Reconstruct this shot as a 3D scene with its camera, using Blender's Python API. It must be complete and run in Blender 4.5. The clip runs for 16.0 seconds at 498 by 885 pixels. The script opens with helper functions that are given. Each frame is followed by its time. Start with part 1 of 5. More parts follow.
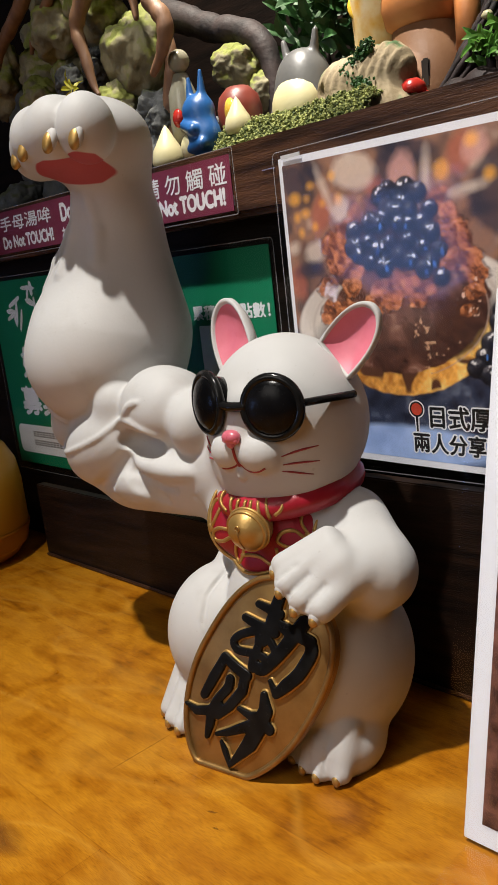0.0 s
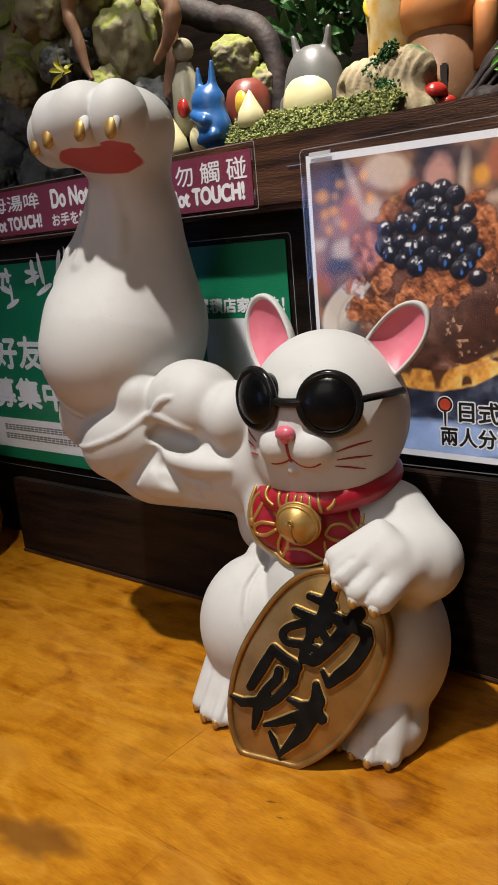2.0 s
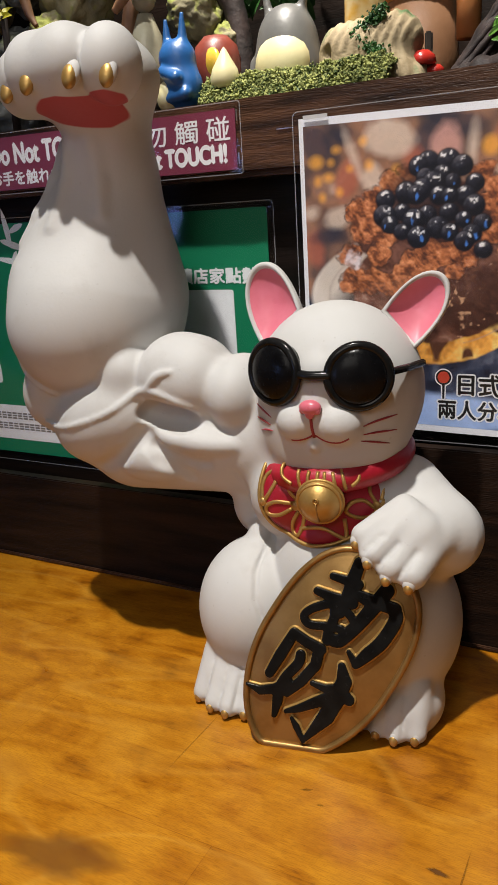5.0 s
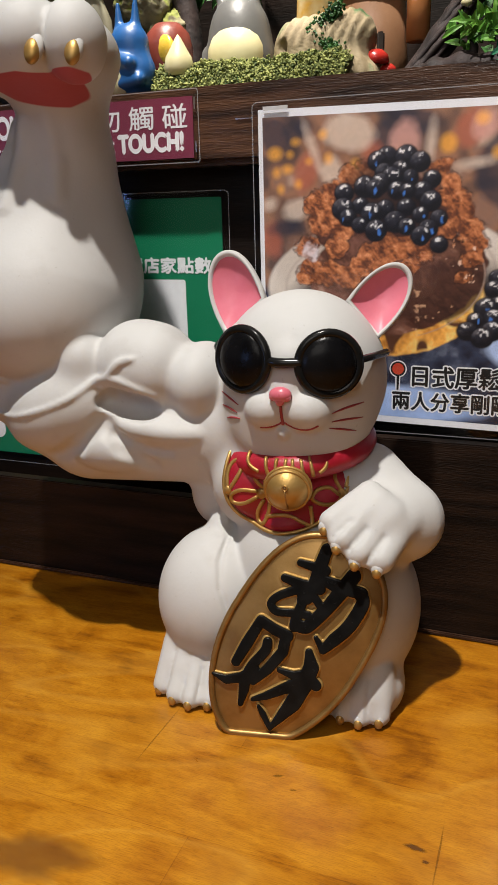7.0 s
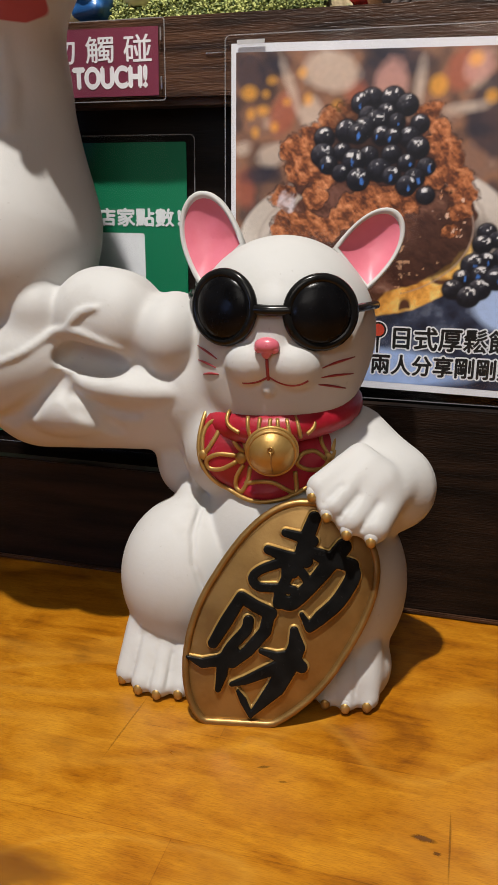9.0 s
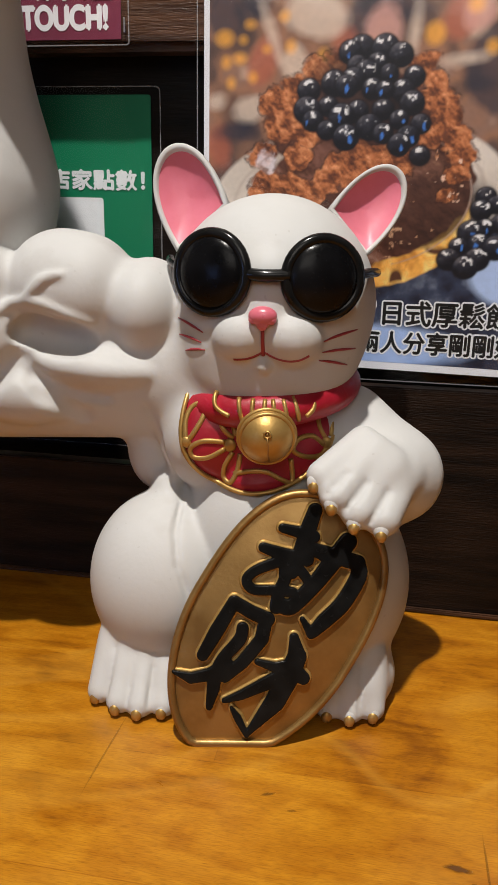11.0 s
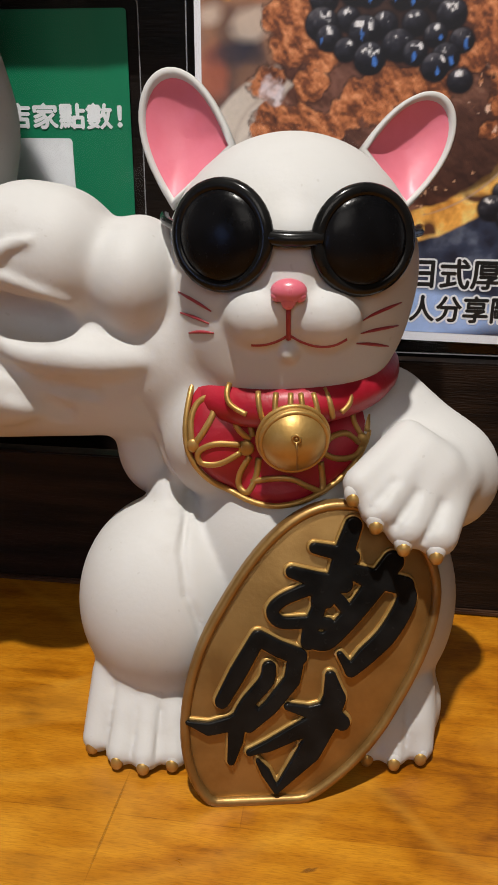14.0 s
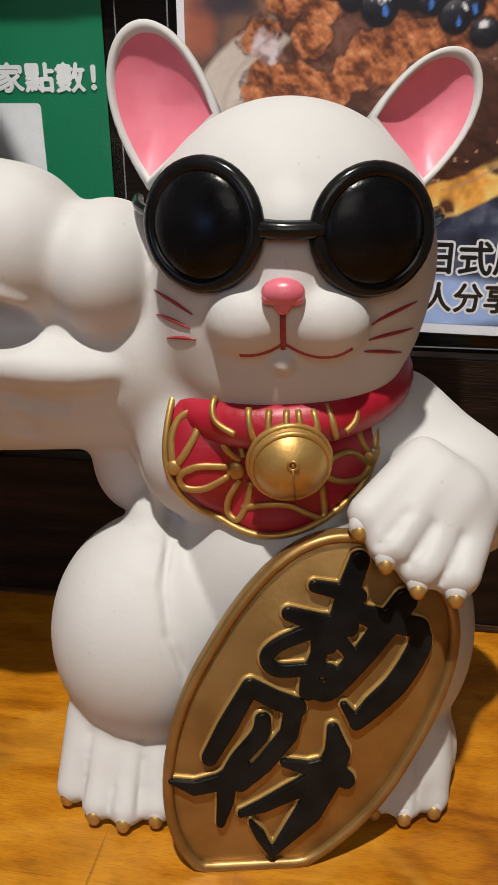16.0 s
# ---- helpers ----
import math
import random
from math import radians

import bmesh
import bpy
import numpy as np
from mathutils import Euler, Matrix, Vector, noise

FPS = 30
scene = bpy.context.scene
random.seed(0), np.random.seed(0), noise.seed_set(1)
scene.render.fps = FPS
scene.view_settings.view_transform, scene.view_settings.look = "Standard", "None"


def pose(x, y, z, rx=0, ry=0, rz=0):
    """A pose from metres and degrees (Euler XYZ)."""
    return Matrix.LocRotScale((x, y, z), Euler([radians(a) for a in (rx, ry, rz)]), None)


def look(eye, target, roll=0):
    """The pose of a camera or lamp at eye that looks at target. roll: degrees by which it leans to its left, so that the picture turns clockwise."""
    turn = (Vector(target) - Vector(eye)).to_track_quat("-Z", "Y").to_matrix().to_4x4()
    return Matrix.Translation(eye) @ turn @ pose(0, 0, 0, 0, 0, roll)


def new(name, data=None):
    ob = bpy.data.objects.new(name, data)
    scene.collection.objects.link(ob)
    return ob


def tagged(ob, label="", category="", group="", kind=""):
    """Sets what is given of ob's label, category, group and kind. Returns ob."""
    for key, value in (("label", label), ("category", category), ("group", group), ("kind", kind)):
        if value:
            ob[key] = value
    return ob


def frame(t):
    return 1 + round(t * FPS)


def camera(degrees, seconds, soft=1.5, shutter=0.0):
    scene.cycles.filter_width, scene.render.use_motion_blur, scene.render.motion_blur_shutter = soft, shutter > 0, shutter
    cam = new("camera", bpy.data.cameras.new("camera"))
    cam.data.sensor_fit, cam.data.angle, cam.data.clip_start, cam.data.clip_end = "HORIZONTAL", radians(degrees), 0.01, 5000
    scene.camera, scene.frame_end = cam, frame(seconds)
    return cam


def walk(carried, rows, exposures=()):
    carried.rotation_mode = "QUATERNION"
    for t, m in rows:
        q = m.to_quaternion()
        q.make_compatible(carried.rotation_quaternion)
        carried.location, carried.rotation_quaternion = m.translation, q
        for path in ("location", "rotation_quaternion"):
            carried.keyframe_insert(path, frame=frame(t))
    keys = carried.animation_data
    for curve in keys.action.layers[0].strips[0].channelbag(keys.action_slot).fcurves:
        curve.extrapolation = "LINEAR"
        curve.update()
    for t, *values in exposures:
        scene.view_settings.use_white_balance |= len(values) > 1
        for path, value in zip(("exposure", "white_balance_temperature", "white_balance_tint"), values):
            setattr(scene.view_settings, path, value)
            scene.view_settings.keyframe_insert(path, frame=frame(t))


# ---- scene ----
# World: x runs along the wall, y goes into the wall, z is up; the tabletop is z = 0.
cam = camera(35.7, 16.0)
METRES = 0.5
START = pose(0.347, -0.3298, 0.3072, -12.758, 6.403, 44.838)
ROWS = [
    (0.0, 0.0, 0.0, 0.0, 0.0, 0.0, 0.0),
    (0.5, -0.0457, -0.0074, 0.0028, -1.56, -0.06, -0.06),
    (1.0, -0.0862, -0.0168, 0.0089, -3.33, -0.29, -0.12),
    (1.5, -0.1438, -0.0097, 0.0101, -5.17, -0.56, -0.04),
    (2.0, -0.1801, 0.0019, 0.0098, -7.01, -0.91, 0.18),
    (2.5, -0.2171, 0.0275, 0.0053, -8.67, -1.2, 0.35),
    (3.0, -0.2511, 0.0452, 0.0055, -10.24, -1.41, 0.49),
    (5.5, -0.381, 0.0893, 0.0059, -18.97, -2.59, 1.07),
    (6.0, -0.4069, 0.0887, 0.0068, -20.9, -2.52, 0.98),
    (6.5, -0.4233, 0.1053, -0.0009, -22.62, -2.43, 0.91),
    (7.0, -0.4247, 0.1185, -0.0116, -24.03, -2.38, 0.77),
    (7.5, -0.4363, 0.1413, -0.0269, -25.29, -2.31, 0.63),
    (8.0, -0.4409, 0.1628, -0.0346, -26.8, -2.35, 0.45),
    (8.5, -0.4436, 0.1931, -0.0469, -28.35, -2.5, 0.35),
    (9.0, -0.4497, 0.2287, -0.0597, -29.98, -2.53, 0.34),
    (9.5, -0.456, 0.2574, -0.0666, -31.6, -2.44, 0.34),
    (10.0, -0.4565, 0.2942, -0.0717, -32.98, -2.46, 0.41),
    (12.5, -0.4459, 0.4257, -0.0582, -37.45, -4.96, 1.92),
    (13.0, -0.4391, 0.4577, -0.0455, -37.65, -5.77, 2.05),
    (13.5, -0.4193, 0.4732, -0.0325, -37.75, -6.57, 2.22),
    (14.0, -0.4004, 0.4929, -0.0292, -37.73, -7.45, 2.4),
    (14.5, -0.3797, 0.5133, -0.0208, -37.66, -8.35, 2.51),
    (15.0, -0.365, 0.5385, -0.0208, -37.45, -9.08, 2.65),
    (15.5, -0.354, 0.5513, -0.0052, -37.3, -9.7, 2.73),
    (16.0, -0.3333, 0.5592, 0.0013, -37.38, -10.27, 2.71),
]
walk(cam, [(t, START @ pose(METRES * x, METRES * y, METRES * z, 90 + pitch, roll, yaw)) for t, x, y, z, yaw, pitch, roll in ROWS])

# ---- light ----
world = bpy.data.worlds.new("room_light")
scene.world = world
world.use_nodes = True
world.node_tree.nodes["Background"].inputs[0].default_value = (1.0, 0.86, 0.7, 1)
world.node_tree.nodes["Background"].inputs[1].default_value = 0.015


def lamp(name, place, target, energy, size, color, cone=None, blend=0.3):
    data = bpy.data.lights.new(name, "SPOT" if cone else "AREA")
    data.energy, data.color = energy, color
    if cone:
        data.spot_size, data.spot_blend, data.shadow_soft_size = radians(cone), blend, size
    else:
        data.size = size
    ob = new(name, data)
    ob.matrix_world = look(place, target)
    return ob


lamp("counter_spot", (-0.09, -0.585, 2.05), (0.37, -0.13, 0.06), 208.0, 0.03, (1.0, 0.95, 0.88), 56, 0.85)
# unseen spot added to brighten the display shelf without reaching the statue
lamp("shelf_fill", (-0.17, 0.06, 1.30), (-0.17, 0.44, 0.42), 92.0, 0.03, (1.0, 0.92, 0.80), 46, 0.5)
# added frontal fill that softens the statue's shaded sides; no lamp is known there
lamp("front_fill", (0.1, -1.7, 1.25), (0, 0, 0.2), 7.6, 1.0, (1.0, 0.94, 0.87))


# ---- materials ----
def material(name):
    m = bpy.data.materials.new(name)
    m.use_nodes = True
    return m, m.node_tree.nodes, m.node_tree.links, m.node_tree.nodes["Principled BSDF"]


def surface(name, a, b, scale=40.0, rough=0.5, metal=0.0, bump=0.1, fine=300.0, stretch=(1, 1, 1), spread=0.1, coat=0.0):
    """Two colours mixed by coarse noise, fine noise in the gloss and the relief."""
    m, n, l, p = material(name)
    tc, mp = n.new("ShaderNodeTexCoord"), n.new("ShaderNodeMapping")
    mp.inputs["Scale"].default_value = stretch
    l.new(tc.outputs["Object"], mp.inputs[0])
    big, small = n.new("ShaderNodeTexNoise"), n.new("ShaderNodeTexNoise")
    for t, s in ((big, scale), (small, fine)):
        t.inputs["Scale"].default_value, t.inputs["Detail"].default_value = s, 6
        l.new(mp.outputs[0], t.inputs["Vector"])
    ramp = n.new("ShaderNodeValToRGB")
    ramp.color_ramp.elements[0].color, ramp.color_ramp.elements[1].color = (*a, 1), (*b, 1)
    ramp.color_ramp.elements[0].position, ramp.color_ramp.elements[1].position = 0.35, 0.65
    l.new(big.outputs[0], ramp.inputs[0])
    l.new(ramp.outputs[0], p.inputs["Base Color"])
    rr = n.new("ShaderNodeMapRange")
    rr.inputs["To Min"].default_value, rr.inputs["To Max"].default_value = rough - spread, rough + spread
    l.new(small.outputs[0], rr.inputs[0])
    l.new(rr.outputs[0], p.inputs["Roughness"])
    bp = n.new("ShaderNodeBump")
    bp.inputs["Strength"].default_value, bp.inputs["Distance"].default_value = bump, 0.001
    l.new(small.outputs[0], bp.inputs["Height"])
    l.new(bp.outputs[0], p.inputs["Normal"])
    p.inputs["Metallic"].default_value = metal
    p.inputs["Coat Weight"].default_value = coat
    return m


def painted(name, base, second, attribute, rough=0.5):
    """White statue paint with a second colour where the mesh's paint mask says so."""
    m = surface(name, tuple(c * 0.95 for c in base), base, 25, rough, 0, 0.10, 420)
    m.node_tree.nodes["Principled BSDF"].inputs["Specular IOR Level"].default_value = 0.3
    n, l, p = m.node_tree.nodes, m.node_tree.links, m.node_tree.nodes["Principled BSDF"]
    at, mr, mx = n.new("ShaderNodeAttribute"), n.new("ShaderNodeMapRange"), n.new("ShaderNodeMix")
    at.attribute_name = attribute
    mr.inputs["From Min"].default_value, mr.inputs["From Max"].default_value = -0.0003, 0.0003
    l.new(at.outputs["Fac"], mr.inputs[0])
    mx.data_type = "RGBA"
    old = p.inputs["Base Color"].links[0].from_socket
    l.new(mr.outputs[0], mx.inputs["Factor"])
    # faint dust specks and rubbed grey smudges
    tc, speck, smudge = n.new("ShaderNodeTexCoord"), n.new("ShaderNodeTexNoise"), n.new("ShaderNodeTexNoise")
    for t, s, d in ((speck, 330, 1), (smudge, 38, 6)):
        t.inputs["Scale"].default_value, t.inputs["Detail"].default_value = s, d
        l.new(tc.outputs["Object"], t.inputs["Vector"])
    for t, lo, hi, amount, tint in ((speck, 0.75, 0.80, 0.16, (0.22, 0.18, 0.14)), (smudge, 0.58, 0.74, 0.22, (0.34, 0.31, 0.28))):
        fac, dirt = n.new("ShaderNodeMapRange"), n.new("ShaderNodeMix")
        fac.inputs["From Min"].default_value, fac.inputs["From Max"].default_value, fac.inputs["To Max"].default_value = lo, hi, amount
        l.new(t.outputs[0], fac.inputs[0])
        dirt.data_type = "RGBA"
        l.new(fac.outputs[0], dirt.inputs["Factor"])
        l.new(old, dirt.inputs[6])
        dirt.inputs[7].default_value = (*tint, 1)
        old = dirt.outputs[2]
    l.new(old, mx.inputs[6])
    mx.inputs[7].default_value = (*second, 1)
    l.new(mx.outputs[2], p.inputs["Base Color"])
    return m


WHITE = painted("white_statue_paint", (0.555, 0.55, 0.54), (0.42, 0.075, 0.085), "pad", 0.6)
PINK = surface("pink_ear_paint", (0.66, 0.16, 0.22), (0.72, 0.2, 0.27), 60, 0.45)
NOSE = surface("pink_nose_paint", (0.60, 0.13, 0.18), (0.66, 0.17, 0.22), 60, 0.3)
LINE = surface("dark_red_line_paint", (0.27, 0.022, 0.03), (0.32, 0.035, 0.045), 60, 0.5)
BLACK = surface("black_gloss_paint", (0.006, 0.006, 0.006), (0.012, 0.012, 0.012), 90, 0.18, 0, 0.05, 300, (1, 1, 1), 0.05)
BLACK.node_tree.nodes["Principled BSDF"].inputs["Specular IOR Level"].default_value = 0.25
LENS = surface("black_lens_paint", (0.003, 0.003, 0.0035), (0.007, 0.007, 0.008), 50, 0.24, 0, 0.08, 700)
LENS.node_tree.nodes["Principled BSDF"].inputs["Specular IOR Level"].default_value = 0.14
LETTER = surface("black_letter_paint", (0.005, 0.005, 0.005), (0.010, 0.010, 0.010), 90, 0.24, 0, 0.08)
LETTER.node_tree.nodes["Principled BSDF"].inputs["Specular IOR Level"].default_value = 0.15
GOLD = surface("gold_paint", (0.42, 0.25, 0.07), (0.52, 0.33, 0.11), 90, 0.44, 0.65, 0.12, 600)
KOBAN = surface("dull_gold_paint", (0.26, 0.145, 0.044), (0.37, 0.22, 0.074), 55, 0.40, 0.7, 0.12, 420)
RED = surface("red_cloth_paint", (0.30, 0.008, 0.020), (0.39, 0.013, 0.032), 70, 0.40, 0, 0.2, 400)
def pine(name):
    """Varnished finger-jointed pine: narrow boards along x, each its own tone, with grain, knots and dull worn patches."""
    m, n, l, p = material(name)
    tc, br = n.new("ShaderNodeTexCoord"), n.new("ShaderNodeTexBrick")
    l.new(tc.outputs["Object"], br.inputs["Vector"])
    br.inputs["Color1"].default_value, br.inputs["Color2"].default_value = (0.42, 0.42, 0.42, 1), (0.60, 0.60, 0.60, 1)
    br.inputs["Mortar"].default_value = (0.36, 0.36, 0.36, 1)
    br.inputs["Scale"].default_value, br.inputs["Mortar Size"].default_value, br.inputs["Mortar Smooth"].default_value = 1.0, 0.00035, 0.5
    br.inputs["Brick Width"].default_value, br.inputs["Row Height"].default_value = 0.34, 0.074
    def grain(sx, sy, scale, detail, dist):
        mp, t = n.new("ShaderNodeMapping"), n.new("ShaderNodeTexNoise")
        mp.inputs["Scale"].default_value = (sx, sy, 1)
        mp.inputs["Rotation"].default_value = (0, 0, radians(3))
        l.new(tc.outputs["Object"], mp.inputs[0])
        l.new(mp.outputs[0], t.inputs["Vector"])
        t.inputs["Scale"].default_value, t.inputs["Detail"].default_value, t.inputs["Distortion"].default_value = scale, detail, dist
        return t.outputs[0]
    def mix(a, b, fac, mode="MIX"):
        x = n.new("ShaderNodeMix")
        x.data_type, x.blend_type = "RGBA", mode
        for sock, val in ((x.inputs[0], fac), (x.inputs[6], a), (x.inputs[7], b)):
            if hasattr(val, "links"):
                l.new(val, sock)
            else:
                sock.default_value = val
        return x.outputs[2]
    def ramp(src, stops):
        r = n.new("ShaderNodeValToRGB")
        r.color_ramp.elements[0].position, r.color_ramp.elements[0].color = stops[0][0], (*stops[0][1], 1)
        r.color_ramp.elements[1].position, r.color_ramp.elements[1].color = stops[-1][0], (*stops[-1][1], 1)
        for pos, c in stops[1:-1]:
            r.color_ramp.elements.new(pos).color = (*c, 1)
        l.new(src, r.inputs[0])
        return r.outputs[0]
    fine, broad, patch, mottle = grain(5, 50, 6, 8, 0.6), grain(2, 7, 6, 6, 1.2), grain(1, 1.5, 13, 7, 1.6), grain(1.0, 1.5, 42, 8, 0.5)
    tone = mix(br.outputs[0], broad, 0.5)
    tone = mix(tone, patch, 0.42)
    tone = mix(tone, mottle, 0.13)
    tone = mix(tone, fine, 0.12)
    col = ramp(tone, ((0.39, (0.17, 0.048, 0.002)), (0.475, (0.37, 0.130, 0.004)), (0.57, (0.53, 0.225, 0.012))))
    flecks = ramp(grain(30, 260, 7, 3, 0.2), ((0.64, (1, 1, 1)), (0.72, (0.45, 0.33, 0.25))))
    col = mix(col, flecks, 0.5, "MULTIPLY")
    pores = ramp(grain(12, 110, 16, 5, 0.1), ((0.36, (0.62, 0.55, 0.45)), (0.52, (1, 1, 1)), (0.70, (1.12, 1.12, 1.12))))
    col = mix(col, pores, 0.55, "MULTIPLY")
    col = mix(col, (0.30, 0.10, 0.006, 1), ramp(patch, ((0.54, (0, 0, 0)), (0.74, (0.55, 0.55, 0.55)))))
    # pale rings and drips left in the varnish
    veil = ramp(grain(1, 1.6, 4.5, 1, 1.2), ((0.47, (0, 0, 0)), (0.50, (0.16, 0.16, 0.16)), (0.53, (0, 0, 0))))
    col = mix(col, (0.72, 0.40, 0.06, 1), veil)
    l.new(col, p.inputs["Base Color"])
    gloss = n.new("ShaderNodeMapRange")
    gloss.inputs["To Min"].default_value, gloss.inputs["To Max"].default_value = 0.20, 0.46
    p.inputs["Specular IOR Level"].default_value = 0.4
    l.new(patch, gloss.inputs[0])
    l.new(gloss.outputs[0], p.inputs["Roughness"])
    bp = n.new("ShaderNodeBump")
    bp.inputs["Strength"].default_value, bp.inputs["Distance"].default_value = 0.18, 0.0006
    l.new(tone, bp.inputs["Height"])
    l.new(bp.outputs[0], p.inputs["Normal"])
    return m


TABLE = pine("varnished_pine")
DARK = surface("dark_stained_wood", (0.004, 0.003, 0.0025), (0.014, 0.008, 0.006), 9, 0.5, 0, 0.35, 90, (1, 1, 8))
DARK.node_tree.nodes["Principled BSDF"].inputs["Specular IOR Level"].default_value = 0.15
BOARD = surface("brown_stained_board", (0.0035, 0.002, 0.0015), (0.022, 0.011, 0.0065), 10, 0.5, 0, 0.5, 110, (1, 1, 10))
BOARD.node_tree.nodes["Principled BSDF"].inputs["Specular IOR Level"].default_value = 0.2
FASCIA = surface("brown_stained_plank", (0.020, 0.009, 0.005), (0.092, 0.042, 0.022), 14, 0.38, 0, 0.6, 120, (1, 1, 9))
FASCIA.node_tree.nodes["Principled BSDF"].inputs["Specular IOR Level"].default_value = 0.3
PLASTER = surface("dark_room_plaster", (0.06, 0.045, 0.035), (0.08, 0.06, 0.05), 2, 0.8)
PAPER = surface("white_paper", (0.80, 0.81, 0.86), (0.84, 0.85, 0.89), 8, 0.5, 0, 0.02)
GREEN = surface("green_print", (0.008, 0.20, 0.095), (0.01, 0.235, 0.115), 6, 0.4, 0, 0.02)
PURPLE = surface("plum_print", (0.20, 0.035, 0.07), (0.23, 0.045, 0.085), 6, 0.4, 0, 0.02)
YELLOW = surface("yellow_glaze", (0.55, 0.27, 0.02), (0.62, 0.33, 0.03), 9, 0.35)


# ---- mesh helpers ----
def part(name, bm, mat, parent=None, label="", smooth=False):
    me = bpy.data.meshes.new(name)
    bm.to_mesh(me)
    bm.free()
    for m in mat if isinstance(mat, (list, tuple)) else [mat]:
        me.materials.append(m)
    if smooth:
        me.shade_smooth()
    ob = new(name, me)
    if parent:
        ob.parent = parent
    return tagged(ob, label)


def box(bm, x0, x1, y0, y1, z0, z1, bevel=0.0, index=0):
    made = bmesh.ops.create_cube(bm, size=1.0, matrix=Matrix.LocRotScale(((x0 + x1) / 2, (y0 + y1) / 2, (z0 + z1) / 2), None, (x1 - x0, y1 - y0, z1 - z0)))
    vs = made["verts"]
    fs = {f for v in vs for f in v.link_faces}
    for f in fs:
        f.material_index = index
    if bevel:
        es = list({e for v in vs for e in v.link_edges})
        bmesh.ops.bevel(bm, geom=es, offset=bevel, segments=2, affect="EDGES")
    return bm


def empty(name, label="", category="", group="", kind="", m=None):
    ob = new(name)
    ob.empty_display_size = 0.01
    if m:
        ob.matrix_world = m
    return tagged(ob, label, category, group, kind)


# ---- fields: smooth blended solids, turned into one mesh ----
class Field:
    def __init__(self, lo, hi, step):
        self.lo, self.step = np.array(lo, float), step
        self.n = np.ceil((np.array(hi) - self.lo) / step).astype(int) + 1
        self.d = np.full(self.n, 1.0, np.float32)

    def window(self, lo, hi, pad):
        a = np.clip(np.floor((np.array(lo) - pad - self.lo) / self.step).astype(int), 0, self.n - 1)
        b = np.clip(np.ceil((np.array(hi) + pad - self.lo) / self.step).astype(int) + 1, 1, self.n)
        sl = tuple(slice(i, max(j, i + 1)) for i, j in zip(a, b))
        axes = [self.lo[k] + self.step * np.arange(sl[k].start, sl[k].stop) for k in range(3)]
        return sl, np.stack(np.meshgrid(*axes, indexing="ij"), -1)

    def blend(self, sl, d, k, cut=False):
        a = self.d[sl]
        if cut:
            h = np.clip(0.5 - 0.5 * (a + d) / k, 0, 1)
            self.d[sl] = a + (-d - a) * h + k * h * (1 - h)
        else:
            h = np.clip(0.5 + 0.5 * (a - d) / k, 0, 1)
            self.d[sl] = a + (d - a) * h - k * h * (1 - h)

    def ball(self, c, r, k=0.008, turn=None, cut=False):
        """An ellipsoid; turn: degrees about x, y, z."""
        c, r = np.array(c, float), np.array(r if hasattr(r, "__len__") else (r, r, r), float)
        m = r.max()
        sl, p = self.window(c - m, c + m, 2 * k + 0.014)
        q = p - c
        if turn:
            q = q @ np.array(Euler([radians(a) for a in turn]).to_matrix())
        k0, k1 = np.linalg.norm(q / r, axis=-1), np.linalg.norm(q / r ** 2, axis=-1) + 1e-9
        self.blend(sl, (k0 * (k0 - 1) / k1).astype(np.float32), k, cut)

    def bar(self, a, b, ra, rb=None, k=0.006, cut=False):
        """A round bar from a to b with a radius at each end."""
        rb = ra if rb is None else rb
        a, b = np.array(a, float), np.array(b, float)
        m = max(ra, rb)
        sl, p = self.window(np.minimum(a, b) - m, np.maximum(a, b) + m, 2 * k + 0.010)
        t = np.clip(((p - a) @ (b - a)) / ((b - a) @ (b - a)), 0, 1)
        d = np.linalg.norm(p - a - t[..., None] * (b - a), axis=-1) - (ra + (rb - ra) * t)
        self.blend(sl, d.astype(np.float32), k, cut)

    def path(self, pts, r, k=0.004, cut=False):
        for a, b in zip(pts, pts[1:]):
            self.bar(a, b, r, r, k, cut)

    def front(self, x, z, d=None):
        """The y at which a line from the front first meets the solid at x, z."""
        gx, gz = (x - self.lo[0]) / self.step, (z - self.lo[2]) / self.step
        total = weight = 0.0
        for i in (math.floor(gx), math.floor(gx) + 1):
            for k in (math.floor(gz), math.floor(gz) + 1):
                col = (self.d if d is None else d)[i, :, k]
                j = int(np.argmax(col < 0))
                if j < 1:
                    continue
                w = (1 - abs(gx - i)) * (1 - abs(gz - k)) + 1e-6
                total += w * (j - 1 + col[j - 1] / (col[j - 1] - col[j]))
                weight += w
        return float(self.lo[1] + self.step * total / weight) if weight else 0.03

    def net(self):
        """Vertices and quads of the zero surface (surface nets)."""
        d, n = self.d, self.n
        s = d < 0
        c = np.zeros(n - 1, np.int8)
        for i in (0, 1):
            for j in (0, 1):
                for k in (0, 1):
                    c += s[i:n[0] - 1 + i, j:n[1] - 1 + j, k:n[2] - 1 + k]
        cells = np.argwhere((c > 0) & (c < 8))
        idx = np.full(n - 1, -1, np.int64)
        idx[tuple(cells.T)] = np.arange(len(cells))
        acc, cnt = np.zeros((len(cells), 3)), np.zeros(len(cells))
        corner = [(i, j, k) for i in (0, 1) for j in (0, 1) for k in (0, 1)]
        for a in corner:
            for ax in range(3):
                if a[ax] == 0:
                    b = tuple(a[q] + (q == ax) for q in range(3))
                    da, db = d[tuple((cells + a).T)], d[tuple((cells + b).T)]
                    hit = (da < 0) != (db < 0)
                    t = da[hit] / (da[hit] - db[hit])
                    pt = np.tile(np.array(a, float), (len(t), 1))
                    pt[:, ax] += t
                    acc[hit] += pt
